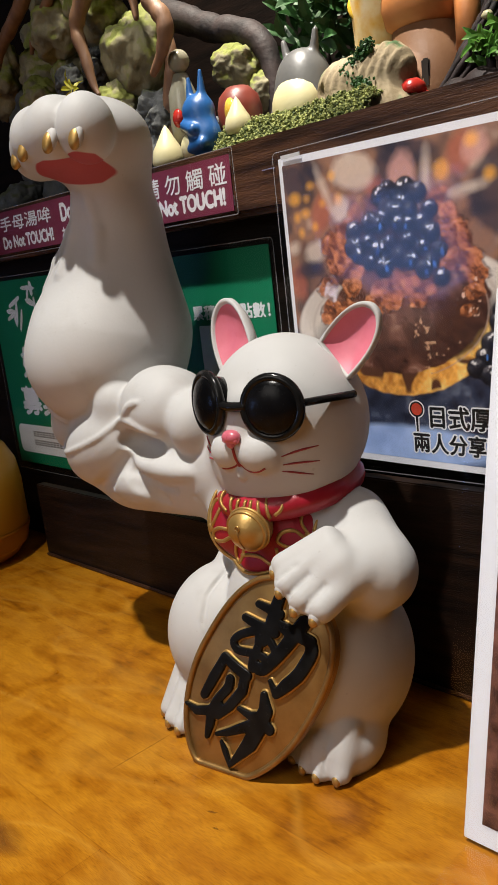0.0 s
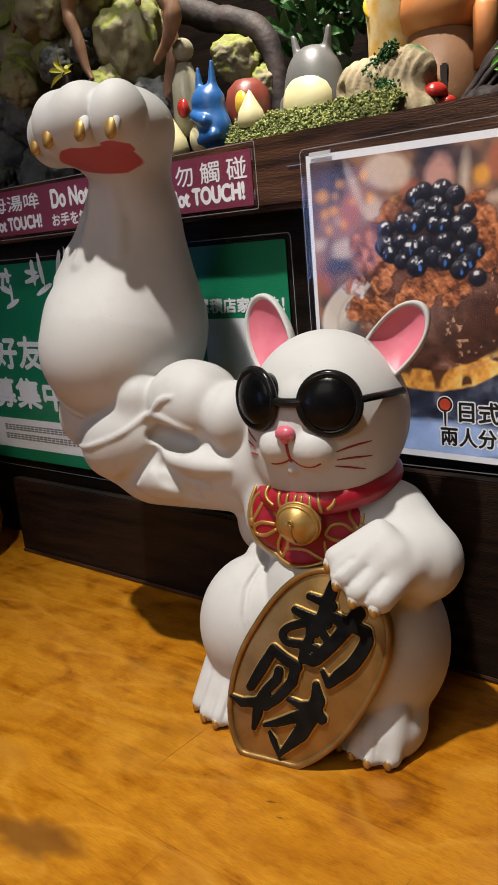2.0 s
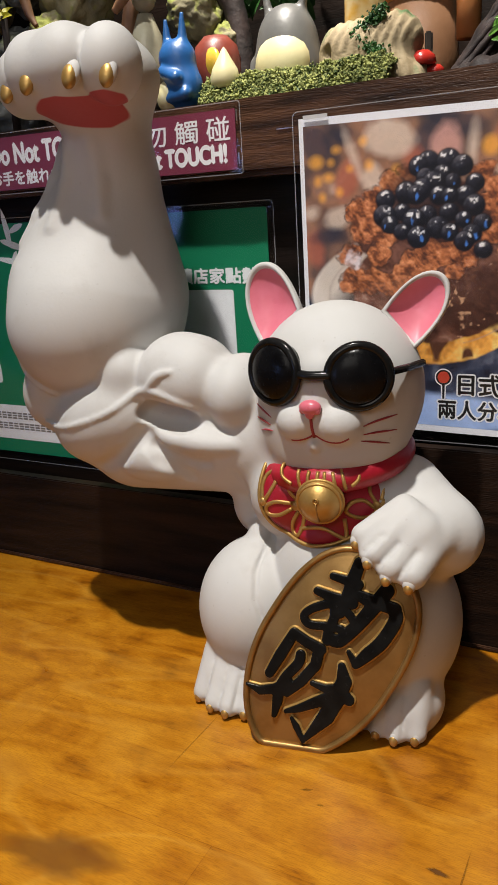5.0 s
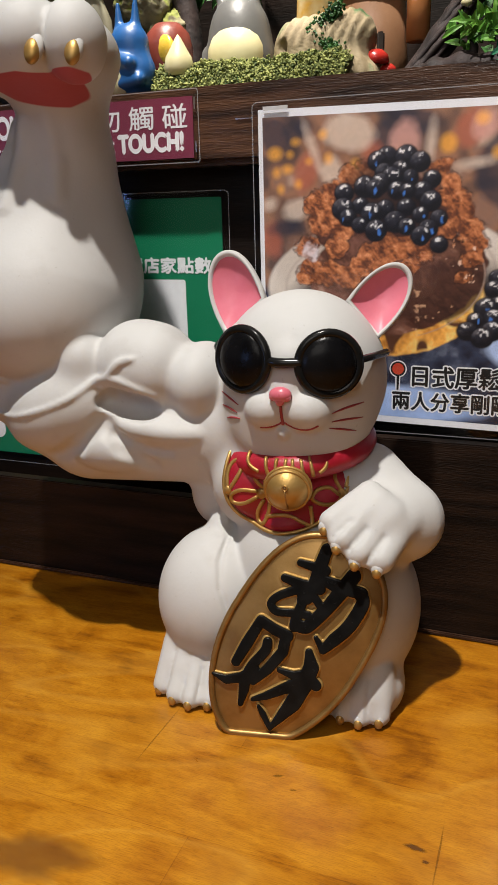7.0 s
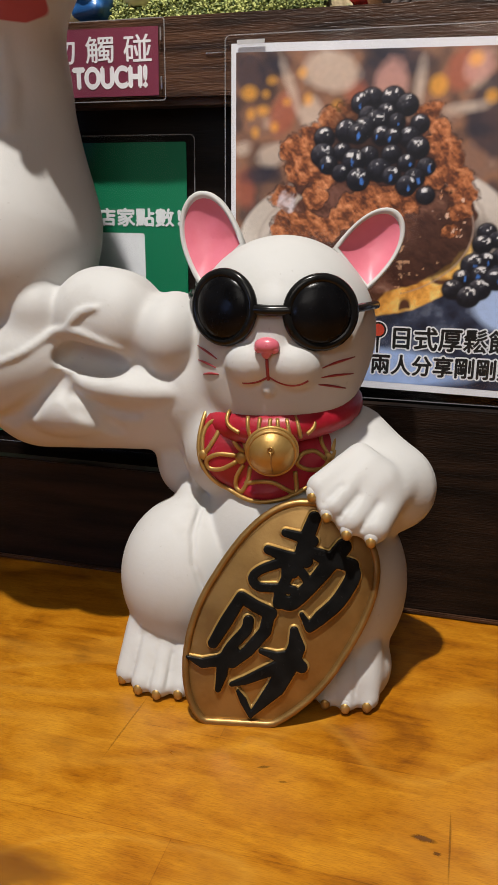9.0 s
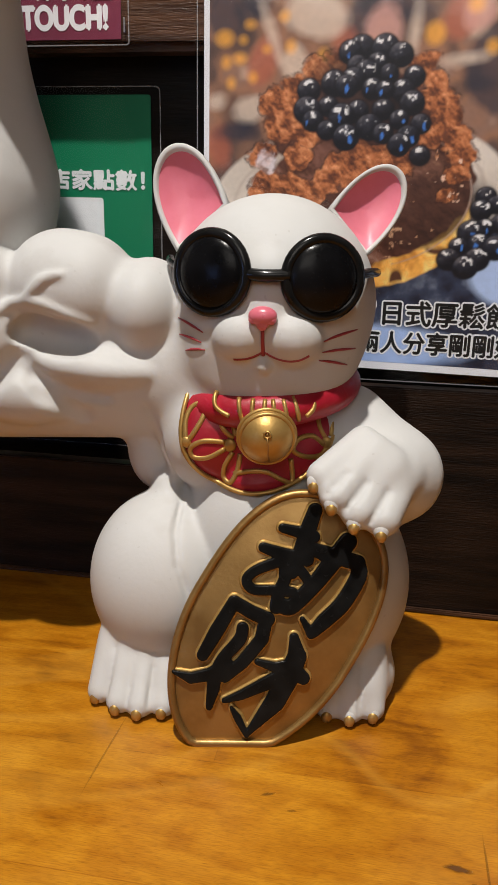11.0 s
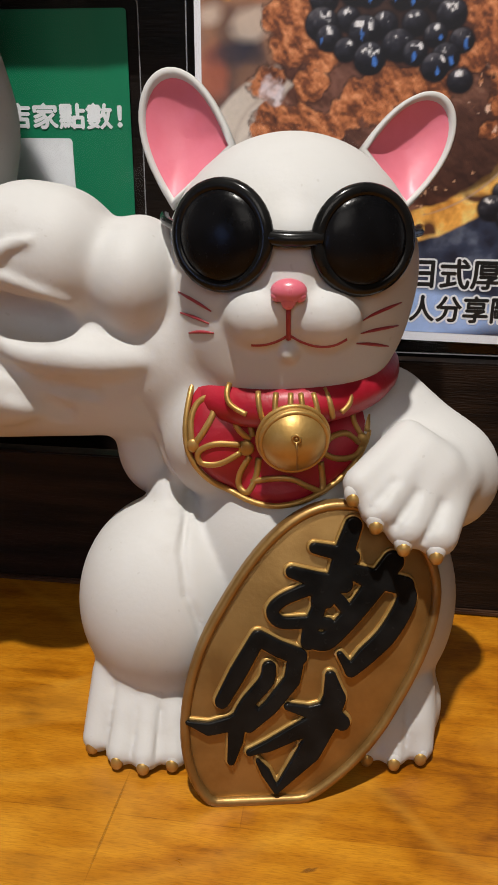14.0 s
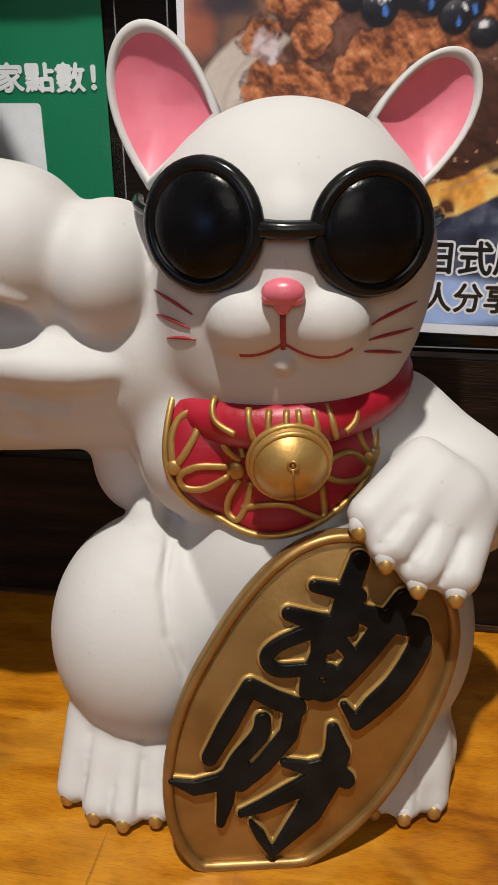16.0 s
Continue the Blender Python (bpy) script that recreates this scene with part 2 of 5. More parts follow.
                    cnt[hit] += 1
        verts = self.lo + self.step * (cells + acc / cnt[:, None])
        quads = []
        for ax in range(3):
            u, v = (ax + 1) % 3, (ax + 2) % 3
            lo = [slice(1, -1)] * 3
            lo[ax] = slice(0, -1)
            hi = list(lo)
            hi[ax] = slice(1, None)
            a, b = s[tuple(lo)], s[tuple(hi)]
            off = np.array([1, 1, 1])
            off[ax] = 0
            for flip, mask in ((False, a & ~b), (True, ~a & b)):
                e = np.argwhere(mask) + off
                if not len(e):
                    continue
                du, dv = np.eye(3, dtype=int)[u], np.eye(3, dtype=int)[v]
                ring = [e - du - dv, e - dv, e, e - du]
                q = np.stack([idx[tuple(r.T)] for r in ring], 1)
                quads.append(q[:, ::-1] if flip else q)
        return verts, np.concatenate(quads)


class Build:
    """Gathers many shapes, each with its material, into the arrays of one mesh."""

    def __init__(self):
        self.v, self.f, self.m, self.count, self.mask = [], [], [], 0, []

    def add(self, verts, faces, index, mask=None):
        self.v.append(np.asarray(verts, float))
        self.f += [tuple(int(i) + self.count for i in f) for f in faces]
        self.m += [index] * len(faces)
        self.mask.append(np.full(len(verts), -1.0) if mask is None else mask)
        self.count += len(verts)

    def mesh(self, bm, index, m=Matrix()):
        bm.verts.ensure_lookup_table()
        bm.verts.index_update()
        self.add([m @ v.co for v in bm.verts], [[v.index for v in f.verts] for f in bm.faces], index)
        bm.free()

    def ball(self, c, r, index, turn=None, seg=20):
        bm = bmesh.new()
        bmesh.ops.create_uvsphere(bm, u_segments=seg, v_segments=seg // 2 + 2, radius=1)
        r = r if hasattr(r, "__len__") else (r, r, r)
        self.mesh(bm, index, Matrix.LocRotScale(c, Euler([radians(a) for a in turn or (0, 0, 0)]), r))

    def tube(self, pts, r, index, seg=8, loop=False, flat=None):
        """A tube along points; r: one radius or one for each point; flat: (normal, factor) squeezes it along a normal."""
        pts = [Vector(p) for p in pts]
        n = len(pts)
        rr = r if hasattr(r, "__len__") else [r] * n
        verts, faces = [], []
        side = None
        for i, p in enumerate(pts):
            t = (pts[(i + 1) % n] - pts[i - 1]) if loop else (pts[min(i + 1, n - 1)] - pts[max(i - 1, 0)])
            t.normalize()
            if side is None:
                side = t.orthogonal().normalized()
            side = (side - t * side.dot(t)).normalized()
            up = t.cross(side)
            for j in range(seg):
                a = 2 * math.pi * j / seg
                o = (side * math.cos(a) + up * math.sin(a)) * rr[i]
                if flat:
                    o -= flat[0] * o.dot(flat[0]) * (1 - flat[1])
                verts.append(p + o)
        for i in range(n if loop else n - 1):
            for j in range(seg):
                a, b = i * seg, ((i + 1) % n) * seg
                faces.append((a + j, a + (j + 1) % seg, b + (j + 1) % seg, b + j))
        if not loop:
            for e, s in ((0, -1), (n - 1, 1)):
                faces.append(tuple(e * seg + j for j in (range(seg) if s > 0 else range(seg - 1, -1, -1))))
        self.add(verts, faces, index)

    def slab(self, outline, place, thick, index, bevel=0.0008):
        """A flat shape with rounded edge: an outline in its own plane, place turns it into the world, z is its front."""
        n = len(outline)
        c = sum((Vector(p) for p in outline), Vector((0, 0))) / n
        rings = [(0.0, 0.0), (0.0, thick - bevel), (bevel * 0.4, thick - bevel * 0.3), (bevel, thick)]
        verts, faces = [], []
        pts = [Vector(p) for p in outline]
        area = sum(a.x * b.y - b.x * a.y for a, b in zip(pts, pts[1:] + pts[:1]))
        for inset, z in rings:
            for i, p in enumerate(pts):
                t = (pts[(i + 1) % n] - pts[i - 1]).normalized()
                inward = Vector((-t.y, t.x)) * (1 if area > 0 else -1)
                q = p + inward * inset
                verts.append(place @ Vector((q.x, q.y, z)))
        for k in range(3):
            for i in range(n):
                q = (k * n + i, k * n + (i + 1) % n, (k + 1) * n + (i + 1) % n, (k + 1) * n + i)
                faces.append(q if area > 0 else q[::-1])
        top = tuple(3 * n + i for i in range(n))
        faces.append(top if area > 0 else top[::-1])
        self.add(verts, faces, index)

    def object(self, name, mats):
        me = bpy.data.meshes.new(name)
        me.from_pydata(np.concatenate(self.v).tolist(), [], self.f)
        me.polygons.foreach_set("material_index", self.m)
        for m in mats:
            me.materials.append(m)
        at = me.attributes.new("pad", "FLOAT", "POINT")
        at.data.foreach_set("value", np.concatenate(self.mask).astype(np.float32))
        me.shade_smooth()
        return new(name, me)


def spline(pts, steps=6):
    """A smooth curve through points (Catmull-Rom)."""
    pts = [Vector(p) for p in pts]
    out = []
    for i in range(len(pts) - 1):
        a, b, c, d = pts[max(i - 1, 0)], pts[i], pts[i + 1], pts[min(i + 2, len(pts) - 1)]
        for s in range(steps):
            t = s / steps
            out.append(0.5 * ((2 * b) + (c - a) * t + (2 * a - 5 * b + 4 * c - d) * t * t + (3 * b - a - 3 * c + d) * t ** 3))
    return out + [pts[-1]]


# ---- the room ----
def structure(name, bm, mat, label):
    return tagged(part(name, bm, mat), label, "", "", "structure")


structure("tabletop", box(bmesh.new(), -1.6, 1.6, -0.75, 0.2, -0.04, 0, 0.003), TABLE, "varnished honey-coloured pine counter top")
structure("wall_board_1", box(bmesh.new(), -0.468, -0.07, 0.097, 0.108, 0.0005, 0.088, 0.001), BOARD, "dark stained board standing along the back of the counter")
structure("wall_board_2", box(bmesh.new(), -0.0695, 1.2, 0.0975, 0.1085, 0.0005, 0.152, 0.001), BOARD, "dark stained board standing along the back of the counter")
structure("trim", box(bmesh.new(), -0.466, 1.2, 0.0938, 0.0968, 0.0004, 0.0036, 0.0008), FASCIA, "thin brown bead along the foot of the board")
structure("wall_back", box(bmesh.new(), -1.6, 1.6, 0.136, 0.18, 0.0005, 0.38), DARK, "dark stained wooden back wall behind the counter")
structure("shelf_fascia", box(bmesh.new(), -1.6, 1.6, 0.112, 0.136, 0.3455, 0.400, 0.005), FASCIA, "brown stained plank edging the display shelf")
structure("shelf_board", box(bmesh.new(), -1.6, 1.6, 0.1365, 0.36, 0.381, 0.396), DARK, "dark wooden display shelf")
structure("wall_north", box(bmesh.new(), -3, 3, 0.36, 0.41, 0.38, 2.4), DARK, "dark wall behind the display shelf")
structure("wall_south", box(bmesh.new(), -3, 3, -3.05, -3, -0.8, 2.4), PLASTER, "dim plain wall of the room")
structure("wall_west", box(bmesh.new(), -3.05, -3, -3, 0.41, -0.8, 2.4), PLASTER, "dim plain wall of the room")
structure("wall_east", box(bmesh.new(), 3, 3.05, -3, 0.41, -0.8, 2.4), PLASTER, "dim plain wall of the room")
structure("ceiling", box(bmesh.new(), -3, 3, -3, 0.41, 2.4, 2.45), PLASTER, "dim ceiling of the room")
structure("floor", box(bmesh.new(), -3, 3, -3, 0.41, -0.8, -0.75), PLASTER, "dark floor of the room")


# ---- the lucky cat statue ----
def lucky_cat():
    f = Field((-0.270, -0.082, -0.004), (0.112, 0.098, 0.47), 0.0016)
    # lower body, hips, belly, chest
    f.ball((0.0, 0.035, 0.052), (0.060, 0.045, 0.055), 0.012)
    f.ball((0.006, 0.030, 0.128), (0.046, 0.040, 0.055), 0.012)
    f.ball((0.006, 0.012, 0.080), (0.042, 0.037, 0.053), 0.008)
    f.ball((-0.020, 0.017, 0.1400), (0.0315, 0.030, 0.0335), 0.0025)
    f.ball((-0.042, 0.026, 0.158), (0.018, 0.022, 0.022), 0.006)
    f.ball((-0.044, 0.006, 0.057), (0.044, 0.047, 0.050), 0.003)
    f.ball((0.047, 0.020, 0.057), (0.043, 0.050, 0.056), 0.005)
    f.ball((-0.0565, 0.035, 0.1245), (0.0190, 0.022, 0.0270), 0.002)
    f.ball((-0.0455, 0.018, 0.1080), (0.0100, 0.014, 0.0100), 0.008)
    torso = f.d.copy()
    # feet with toes
    for cx, cy, tips in ((-0.053, -0.012, ((-0.0705, -0.0385), (-0.0578, -0.0450), (-0.0460, -0.0465), (-0.0340, -0.0430))),
                         (0.059, -0.002, ((0.0400, -0.0240), (0.0515, -0.0275), (0.0630, -0.0285), (0.0740, -0.0240)))):
        f.ball((cx, cy, 0.014), (0.0265, 0.030, 0.024), 0.006)
        for x, y in tips:
            f.bar((x * 0.85 + cx * 0.15, cy - 0.010, 0.0300), (x, y, 0.0068), 0.0088, 0.0070, 0.0035)
    # head
    f.ball((0.0065, 0.033, 0.209), (0.0548, 0.050, 0.0555), 0.003)
    f.ball((0.0045, 0.0225, 0.1890), (0.0500, 0.0390, 0.0405), 0.008)
    f.ball((0.0085, 0.0125, 0.1730), (0.0370, 0.0265, 0.0215), 0.008)
    f.bar((0.0105, -0.004, 0.226), (0.0105, -0.010, 0.206), 0.0115, 0.0120, 0.006)
    f.ball((-0.0010, -0.0095, 0.1980), (0.0152, 0.0155, 0.0138), 0.0025, (0, -14, 0))
    f.ball((0.0225, -0.0090, 0.1980), (0.0158, 0.0155, 0.0138), 0.0025, (0, 14, 0))
    f.ball((0.0106, -0.0160, 0.1845), (0.0042, 0.0042, 0.0045), 0.0018)
    f.bar((0.0105, -0.0255, 0.205), (0.0105, -0.0245, 0.188), 0.0014, 0.0014, 0.0015, True)
    # right arm laid on the coin
    f.bar((0.050, 0.036, 0.142), (0.076, 0.022, 0.122), 0.024, 0.0245, 0.012)
    f.bar((0.077, 0.019, 0.122), (0.069, -0.003, 0.129), 0.0235, 0.0165, 0.010)
    for a, b, r in (((0.060, 0.000, 0.1450), (0.0415, -0.021, 0.1325), 0.0076), ((0.066, -0.004, 0.1410), (0.0490, -0.0265, 0.1250), 0.0082),
                    ((0.073, -0.004, 0.1350), (0.0600, -0.0275, 0.1175), 0.0084), ((0.081, 0.001, 0.1290), (0.0722, -0.0250, 0.1140), 0.0088)):
        f.bar(a, b, r + 0.0006, r, 0.0045)
    for line in ([(0.0455, 0.1278), (0.0500, 0.1325), (0.0545, 0.1365)], [(0.0545, 0.1200), (0.0590, 0.1260), (0.0635, 0.1315)], [(0.0662, 0.1148), (0.0702, 0.1210), (0.0740, 0.1270)]):
        f.path([(x, f.front(x, z) + 0.0002, z) for x, z in line], 0.0013, 0.0022, True)
    for toes in ((-0.0642, -0.0519, -0.0400), (0.0458, 0.0572, 0.0685)):
        for x in toes:
            f.path([(x * 0.92 + (0.004 if x > 0 else -0.004), f.front(x, z) + 0.0001, z) for z in (0.031, 0.024, 0.016, 0.008)], 0.0008, 0.0012, True)
    # big raised arm: upper arm, shoulder, biceps, triceps, elbow, forearm, wrist
    f.bar((-0.050, 0.034, 0.171), (-0.150, 0.030, 0.170), 0.040, 0.0445, 0.008)
    f.ball((-0.057, 0.019, 0.205), (0.0215, 0.031, 0.0265), 0.003)
    f.ball((-0.103, 0.018, 0.2145), (0.031, 0.033, 0.0305), 0.006)
    f.ball((-0.086, 0.016, 0.2130), (0.022, 0.030, 0.0280), 0.008)
    f.ball((-0.1415, 0.004, 0.2175), (0.0195, 0.019, 0.0200), 0.005, (0, -25, 0))
    f.ball((-0.082, 0.007, 0.1765), (0.040, 0.025, 0.0125), 0.003, (0, 4, 0))
    f.ball((-0.121, 0.001, 0.1600), (0.032, 0.019, 0.0185), 0.003)
    f.ball((-0.160, 0.013, 0.184), (0.050, 0.040, 0.034), 0.008, (0, -22, 0))
    f.ball((-0.178, 0.026, 0.212), (0.043, 0.036, 0.036), 0.008)
    f.ball((-0.184, 0.017, 0.251), (0.0555, 0.053, 0.0535), 0.004, (0, 12, 0))
    f.ball((-0.162, 0.050, 0.258), (0.038, 0.038, 0.056), 0.016)
    f.bar((-0.178, 0.030, 0.268), (-0.174, 0.050, 0.345), 0.046, 0.028, 0.02)
    f.bar((-0.206, 0.024, 0.280), (-0.183, 0.046, 0.352), 0.036, 0.023, 0.014)
    f.bar((-0.166, 0.056, 0.272), (-0.170, 0.058, 0.350), 0.038, 0.028, 0.016)
    f.bar((-0.173, 0.051, 0.345), (-0.167, 0.047, 0.400), 0.028, 0.033, 0.012)
    f.ball((-0.217, 0.027, 0.196), (0.033, 0.034, 0.032), 0.020)

    def skin(pts, lift):
        return [(x, f.front(x, z) + lift, z) for x, z in pts]

    # sinews under the wrist
    for line in ([(-0.198, 0.372), (-0.203, 0.350), (-0.212, 0.328), (-0.224, 0.308)], [(-0.183, 0.372), (-0.185, 0.345), (-0.190, 0.318)], [(-0.163, 0.372), (-0.160, 0.345), (-0.158, 0.325)]):
        f.path([(x, f.front(x, z) + 0.0030, z) for x, z in line], 0.0042, 0.006)
    # flat triangle of the triceps between two grooves
    f.path([(x, f.front(x, z) - 0.0012, z) for x, z in ((-0.158, 0.152), (-0.138, 0.163), (-0.119, 0.180), (-0.104, 0.165), (-0.088, 0.150))], 0.0042, 0.006, True)
    f.path([(x, f.front(x, z) - 0.0006, z) for x, z in ((-0.112, 0.172), (-0.092, 0.163), (-0.072, 0.161))], 0.0026, 0.004, True)
    # folds beside the chest and the thigh, creases and veins of the arm
    f.path([(x, f.front(x, z) - 0.0006, z) for x, z in ((-0.053, 0.156), (-0.047, 0.138), (-0.041, 0.121), (-0.036, 0.110))], 0.0020, 0.0020, True)
    f.path([(x, f.front(x, z) - 0.0002, z) for x, z in ((-0.036, 0.110), (-0.033, 0.096), (-0.029, 0.082), (-0.022, 0.064))], 0.0013, 0.0022, True)
    f.ball((-0.098, f.front(-0.098, 0.198) - 0.001, 0.1920), (0.023, 0.014, 0.0095), 0.0025, (0, 6, 0), True)
    f.ball((-0.112, f.front(-0.112, 0.200) - 0.001, 0.1955), (0.013, 0.010, 0.0080), 0.0025, (0, -20, 0), True)
    veins = [[p for p in spline(skin(line, 0.0002), 5)] for line in (
        [(-0.212, 0.181), (-0.188, 0.1815), (-0.165, 0.1865), (-0.140, 0.1955), (-0.126, 0.2055), (-0.117, 0.2095), (-0.107, 0.2105), (-0.097, 0.2075), (-0.087, 0.2035), (-0.079, 0.2000)],
        [(-0.114, 0.2095), (-0.107, 0.2160), (-0.101, 0.2215), (-0.092, 0.2240)], [(-0.228, 0.232), (-0.220, 0.219), (-0.207, 0.209), (-0.195, 0.2035)])]
    for line in veins:
        for i, (p, q) in enumerate(zip(line, line[1:])):
            f.bar(p, q, 0.0020 * math.sin(math.pi * (0.15 + 0.7 * i / len(line))), 0.0020 * math.sin(math.pi * (0.15 + 0.7 * (i + 1) / len(line))), 0.0022)
    # raised paw, curled forward
    f.ball((-0.164, 0.032, 0.411), (0.046, 0.043, 0.0320), 0.010)
    for x, y, z, rx, rz, k in ((-0.203, 0.008, 0.411, 0.0165, 0.0215, 0.010), (-0.181, -0.002, 0.416, 0.0200, 0.0230, 0.013), (-0.154, -0.004, 0.4165, 0.0215, 0.0235, 0.013), (-0.126, 0.002, 0.413, 0.0195, 0.0240, 0.0025)):
        f.ball((x, y, z), (rx, 0.0210, rz), k)
    for x, dx in ((-0.1935, -0.001), (-0.1380, 0.002)):
        f.path([(x + dx * k, f.front(x + dx * k, z) + 0.0001, z) for k, z in enumerate((0.402, 0.412, 0.422, 0.431))], 0.0009, 0.0020, True)
    verts, quads = f.net()
    # pink pad under the raised paw
    u = (verts[:, 0] + 0.146 + 1.1 * np.maximum(verts[:, 1] + 0.002, 0) * np.sign(verts[:, 0] + 0.146)) / 0.046
    w = (verts[:, 2] - 0.3888 + 0.003 * np.abs(u) ** 2) / (0.0088 - 0.002 * np.cos(u * 6.0))
    pad = (1 - np.sqrt(np.abs(u) ** 1.7 + np.abs(w) ** 2)) * 0.008
    pad = np.minimum(pad, 0.3968 - verts[:, 2])
    pad[(verts[:, 2] < 0.36) | (verts[:, 1] > 0.055)] = -1
    b = Build()
    b.add(verts, quads, 0, pad)

    # ears: shell with a pink hollow
    def ear(tip, inner, outer):
        tip, inner, outer = Vector(tip), Vector(inner), Vector(outer)
        mid = (inner + outer) / 2
        up = (tip - mid)
        side = (outer - inner) / 2
        n, m = 26, 9
        front = side.cross(up).normalized()
        if front.y > 0:
            front = -front
        shape = []
        for i in range(n + 1):
            a = math.pi * i / n
            s = math.cos(a)
            h = max(math.sin(a), 0.0) ** 0.8
            lean = 1 + 0.32 * h
            shape.append(mid + side * s * (lean if abs(s) > 0 else 1) * (1 - 0.10 * h) + up * h)
        c = mid + up * 0.42
        for k, (index, scale, depth) in enumerate(((0, None, None), (1, None, None))):
            verts, faces = [], []
            rings = [(1.0, -0.004, -0.3), (1.05, -0.001, 0), (1.03, 0.0022, 0), (0.98, 0.0036, 0), (0.90, 0.0026, 0), (0.865, 0.0002, 0)] if k == 0 else \
                    [(0.875, 0.0010, 0), (0.70, -0.0012, 0), (0.5, -0.0032, 0), (0.25, -0.0044, 0), (0.0, -0.0048, 0)]
            if k == 0:
                rings = [(0.05, -0.013, 0), (0.5, -0.012, 0), (0.85, -0.008, 0)] + rings[1:]
            for sc, dp, _ in rings:
                for p in shape:
                    verts.append(c + (p - c) * sc + front * dp)
            w = n + 1
            for r in range(len(rings) - 1):
                for i in range(n):
                    q = (r * w + i, r * w + i + 1, (r + 1) * w + i + 1, (r + 1) * w + i)
                    faces.append(q)
                faces.append((r * w + n, r * w, (r + 1) * w, (r + 1) * w + n))
            b.add(verts, faces, index)

    ear((-0.053, 0.040, 0.2845), (-0.018, 0.034, 0.258), (-0.044, 0.030, 0.234))
    ear((0.069, 0.053, 0.2755), (0.034, 0.040, 0.257), (0.054, 0.040, 0.234))

    # round black spectacles
    def lens(c, nrm, r):
        c, nrm = Vector(c), Vector(nrm).normalized()
        q = nrm.to_track_quat("Z", "Y").to_matrix()
        ring = [c + q @ Vector((math.cos(a) * (r + 0.0005), math.sin(a) * (r + 0.0005), 0)) for a in np.linspace(0, 2 * math.pi, 40, endpoint=False)]
        b.tube(ring, 0.0029, 2, 12, True)
        b.ball(c, (r, r, 0.0066), 3, [math.degrees(a) for a in q.to_euler()], 32)
        b.tube([c, c - nrm * 0.014], [r * 0.99, r * 0.85], 2, 32)

    lens((-0.0158, -0.0145, 0.2275), (-0.30, -1, 0.06), 0.0176)
    lens((0.0368, -0.0115, 0.2265), (0.40, -1, 0.06), 0.0172)
    b.tube(spline([(-0.001, -0.0185, 0.2282), (0.010, -0.0205, 0.2275), (0.022, -0.018, 0.2278)]), 0.0030, 2)
    b.tube(spline([(0.052, -0.004, 0.228), (0.0578, 0.012, 0.2278), (0.0605, 0.036, 0.2262)]), 0.0024, 2)
    b.tube(spline([(-0.033, -0.006, 0.229), (-0.0415, 0.006, 0.2305), (-0.0450, 0.018, 0.2315)]), 0.0020, 2)

    # nose, mouth, whiskers
    b.ball((0.0105, -0.0224, 0.2092), (0.0069, 0.0048, 0.0046), 4, (15, 0, 0))
    for sx in (-1, 1):
        b.ball((0.0105 + sx * 0.0041, -0.0230, 0.2076), (0.0026, 0.0026, 0.0024), 4)
    b.ball((0.0105, -0.0234, 0.2062), (0.0030, 0.0028, 0.0038), 4)
    hit = f.front
    b.tube([(0.0105, hit(0.0105, z) - 0.0004, z) for z in np.linspace(0.203, 0.1900, 6)], 0.0010, 5, 6)
    for lip in (((0.0, 0.1918), (-0.004, 0.1895), (-0.009, 0.1880), (-0.014, 0.1876)), ((0.0, 0.1918), (0.005, 0.1895), (0.011, 0.1882), (0.017, 0.1886), (0.022, 0.1910))):
        b.tube([(0.0105 + p.x, hit(0.0105 + p.x, p.y) + 0.0002, p.y) for p in spline([(x, z, 0) for x, z in lip], 3)], 0.0008, 5, 6)
    for (x0, z0), (x1, z1) in (((-0.036, 0.2035), (-0.0205, 0.1985)), ((-0.035, 0.1955), (-0.0215, 0.1935)), ((-0.031, 0.1880), (-0.0195, 0.1900)),
                               ((0.0385, 0.1965), (0.0535, 0.2005)), ((0.038, 0.191), (0.053, 0.191)), ((0.0365, 0.187), (0.0495, 0.183))):
        xs, zs = np.linspace(x0, x1, 7), np.linspace(z0, z1, 7) + 0.0006 * np.sin(np.linspace(0, math.pi, 7))
        b.tube([(x, hit(x, z) - 0.0002, z) for x, z in zip(xs, zs)], [0.0003, 0.0005, 0.0007, 0.0007, 0.0007, 0.0005, 0.0003], 5, 6)

    # collar and bib with gilded cord
    ring = []
    for a in np.linspace(0, 2 * math.pi, 48, endpoint=False):
        ring.append((0.0070 + 0.0405 * math.cos(a), 0.029 + 0.0410 * math.sin(a), 0.1645 + 0.004 * math.sin(a) + 0.0035 * math.cos(a)))
    b.tube(ring, 0.0088, 6, 14, True)

    def chest(x, z, lift=0.0):
        return Vector((x, min(f.front(x, z, torso), 0.024) - lift, z))

    rim = spline([(x * 0.001, z * 0.001, 0) for x, z in ((-29.5, 169), (-31, 163), (-32, 146), (-28, 133.5), (-18, 123.5), (-5, 119), (9, 118.3), (24, 122), (36, 130), (43, 141), (45.5, 154), (45, 164))], 5)
    verts_b, faces_b, n = [], [], len(rim)
    for k in np.linspace(1, 0, 14):
        for p in rim:
            q = Vector((0.008, 0.152, 0)).lerp(p, k)
            verts_b.append(chest(q.x, q.y, 0.0022 if k < 1 else 0.0))
    for r in range(13):
        for i in range(n - 1):
            faces_b.append((r * n + i, r * n + i + 1, (r + 1) * n + i + 1, (r + 1) * n + i))
    b.add(verts_b, faces_b, 6)
    b.tube([chest(p.x, p.y, 0.0022) for p in rim], 0.0013, 7, 8)
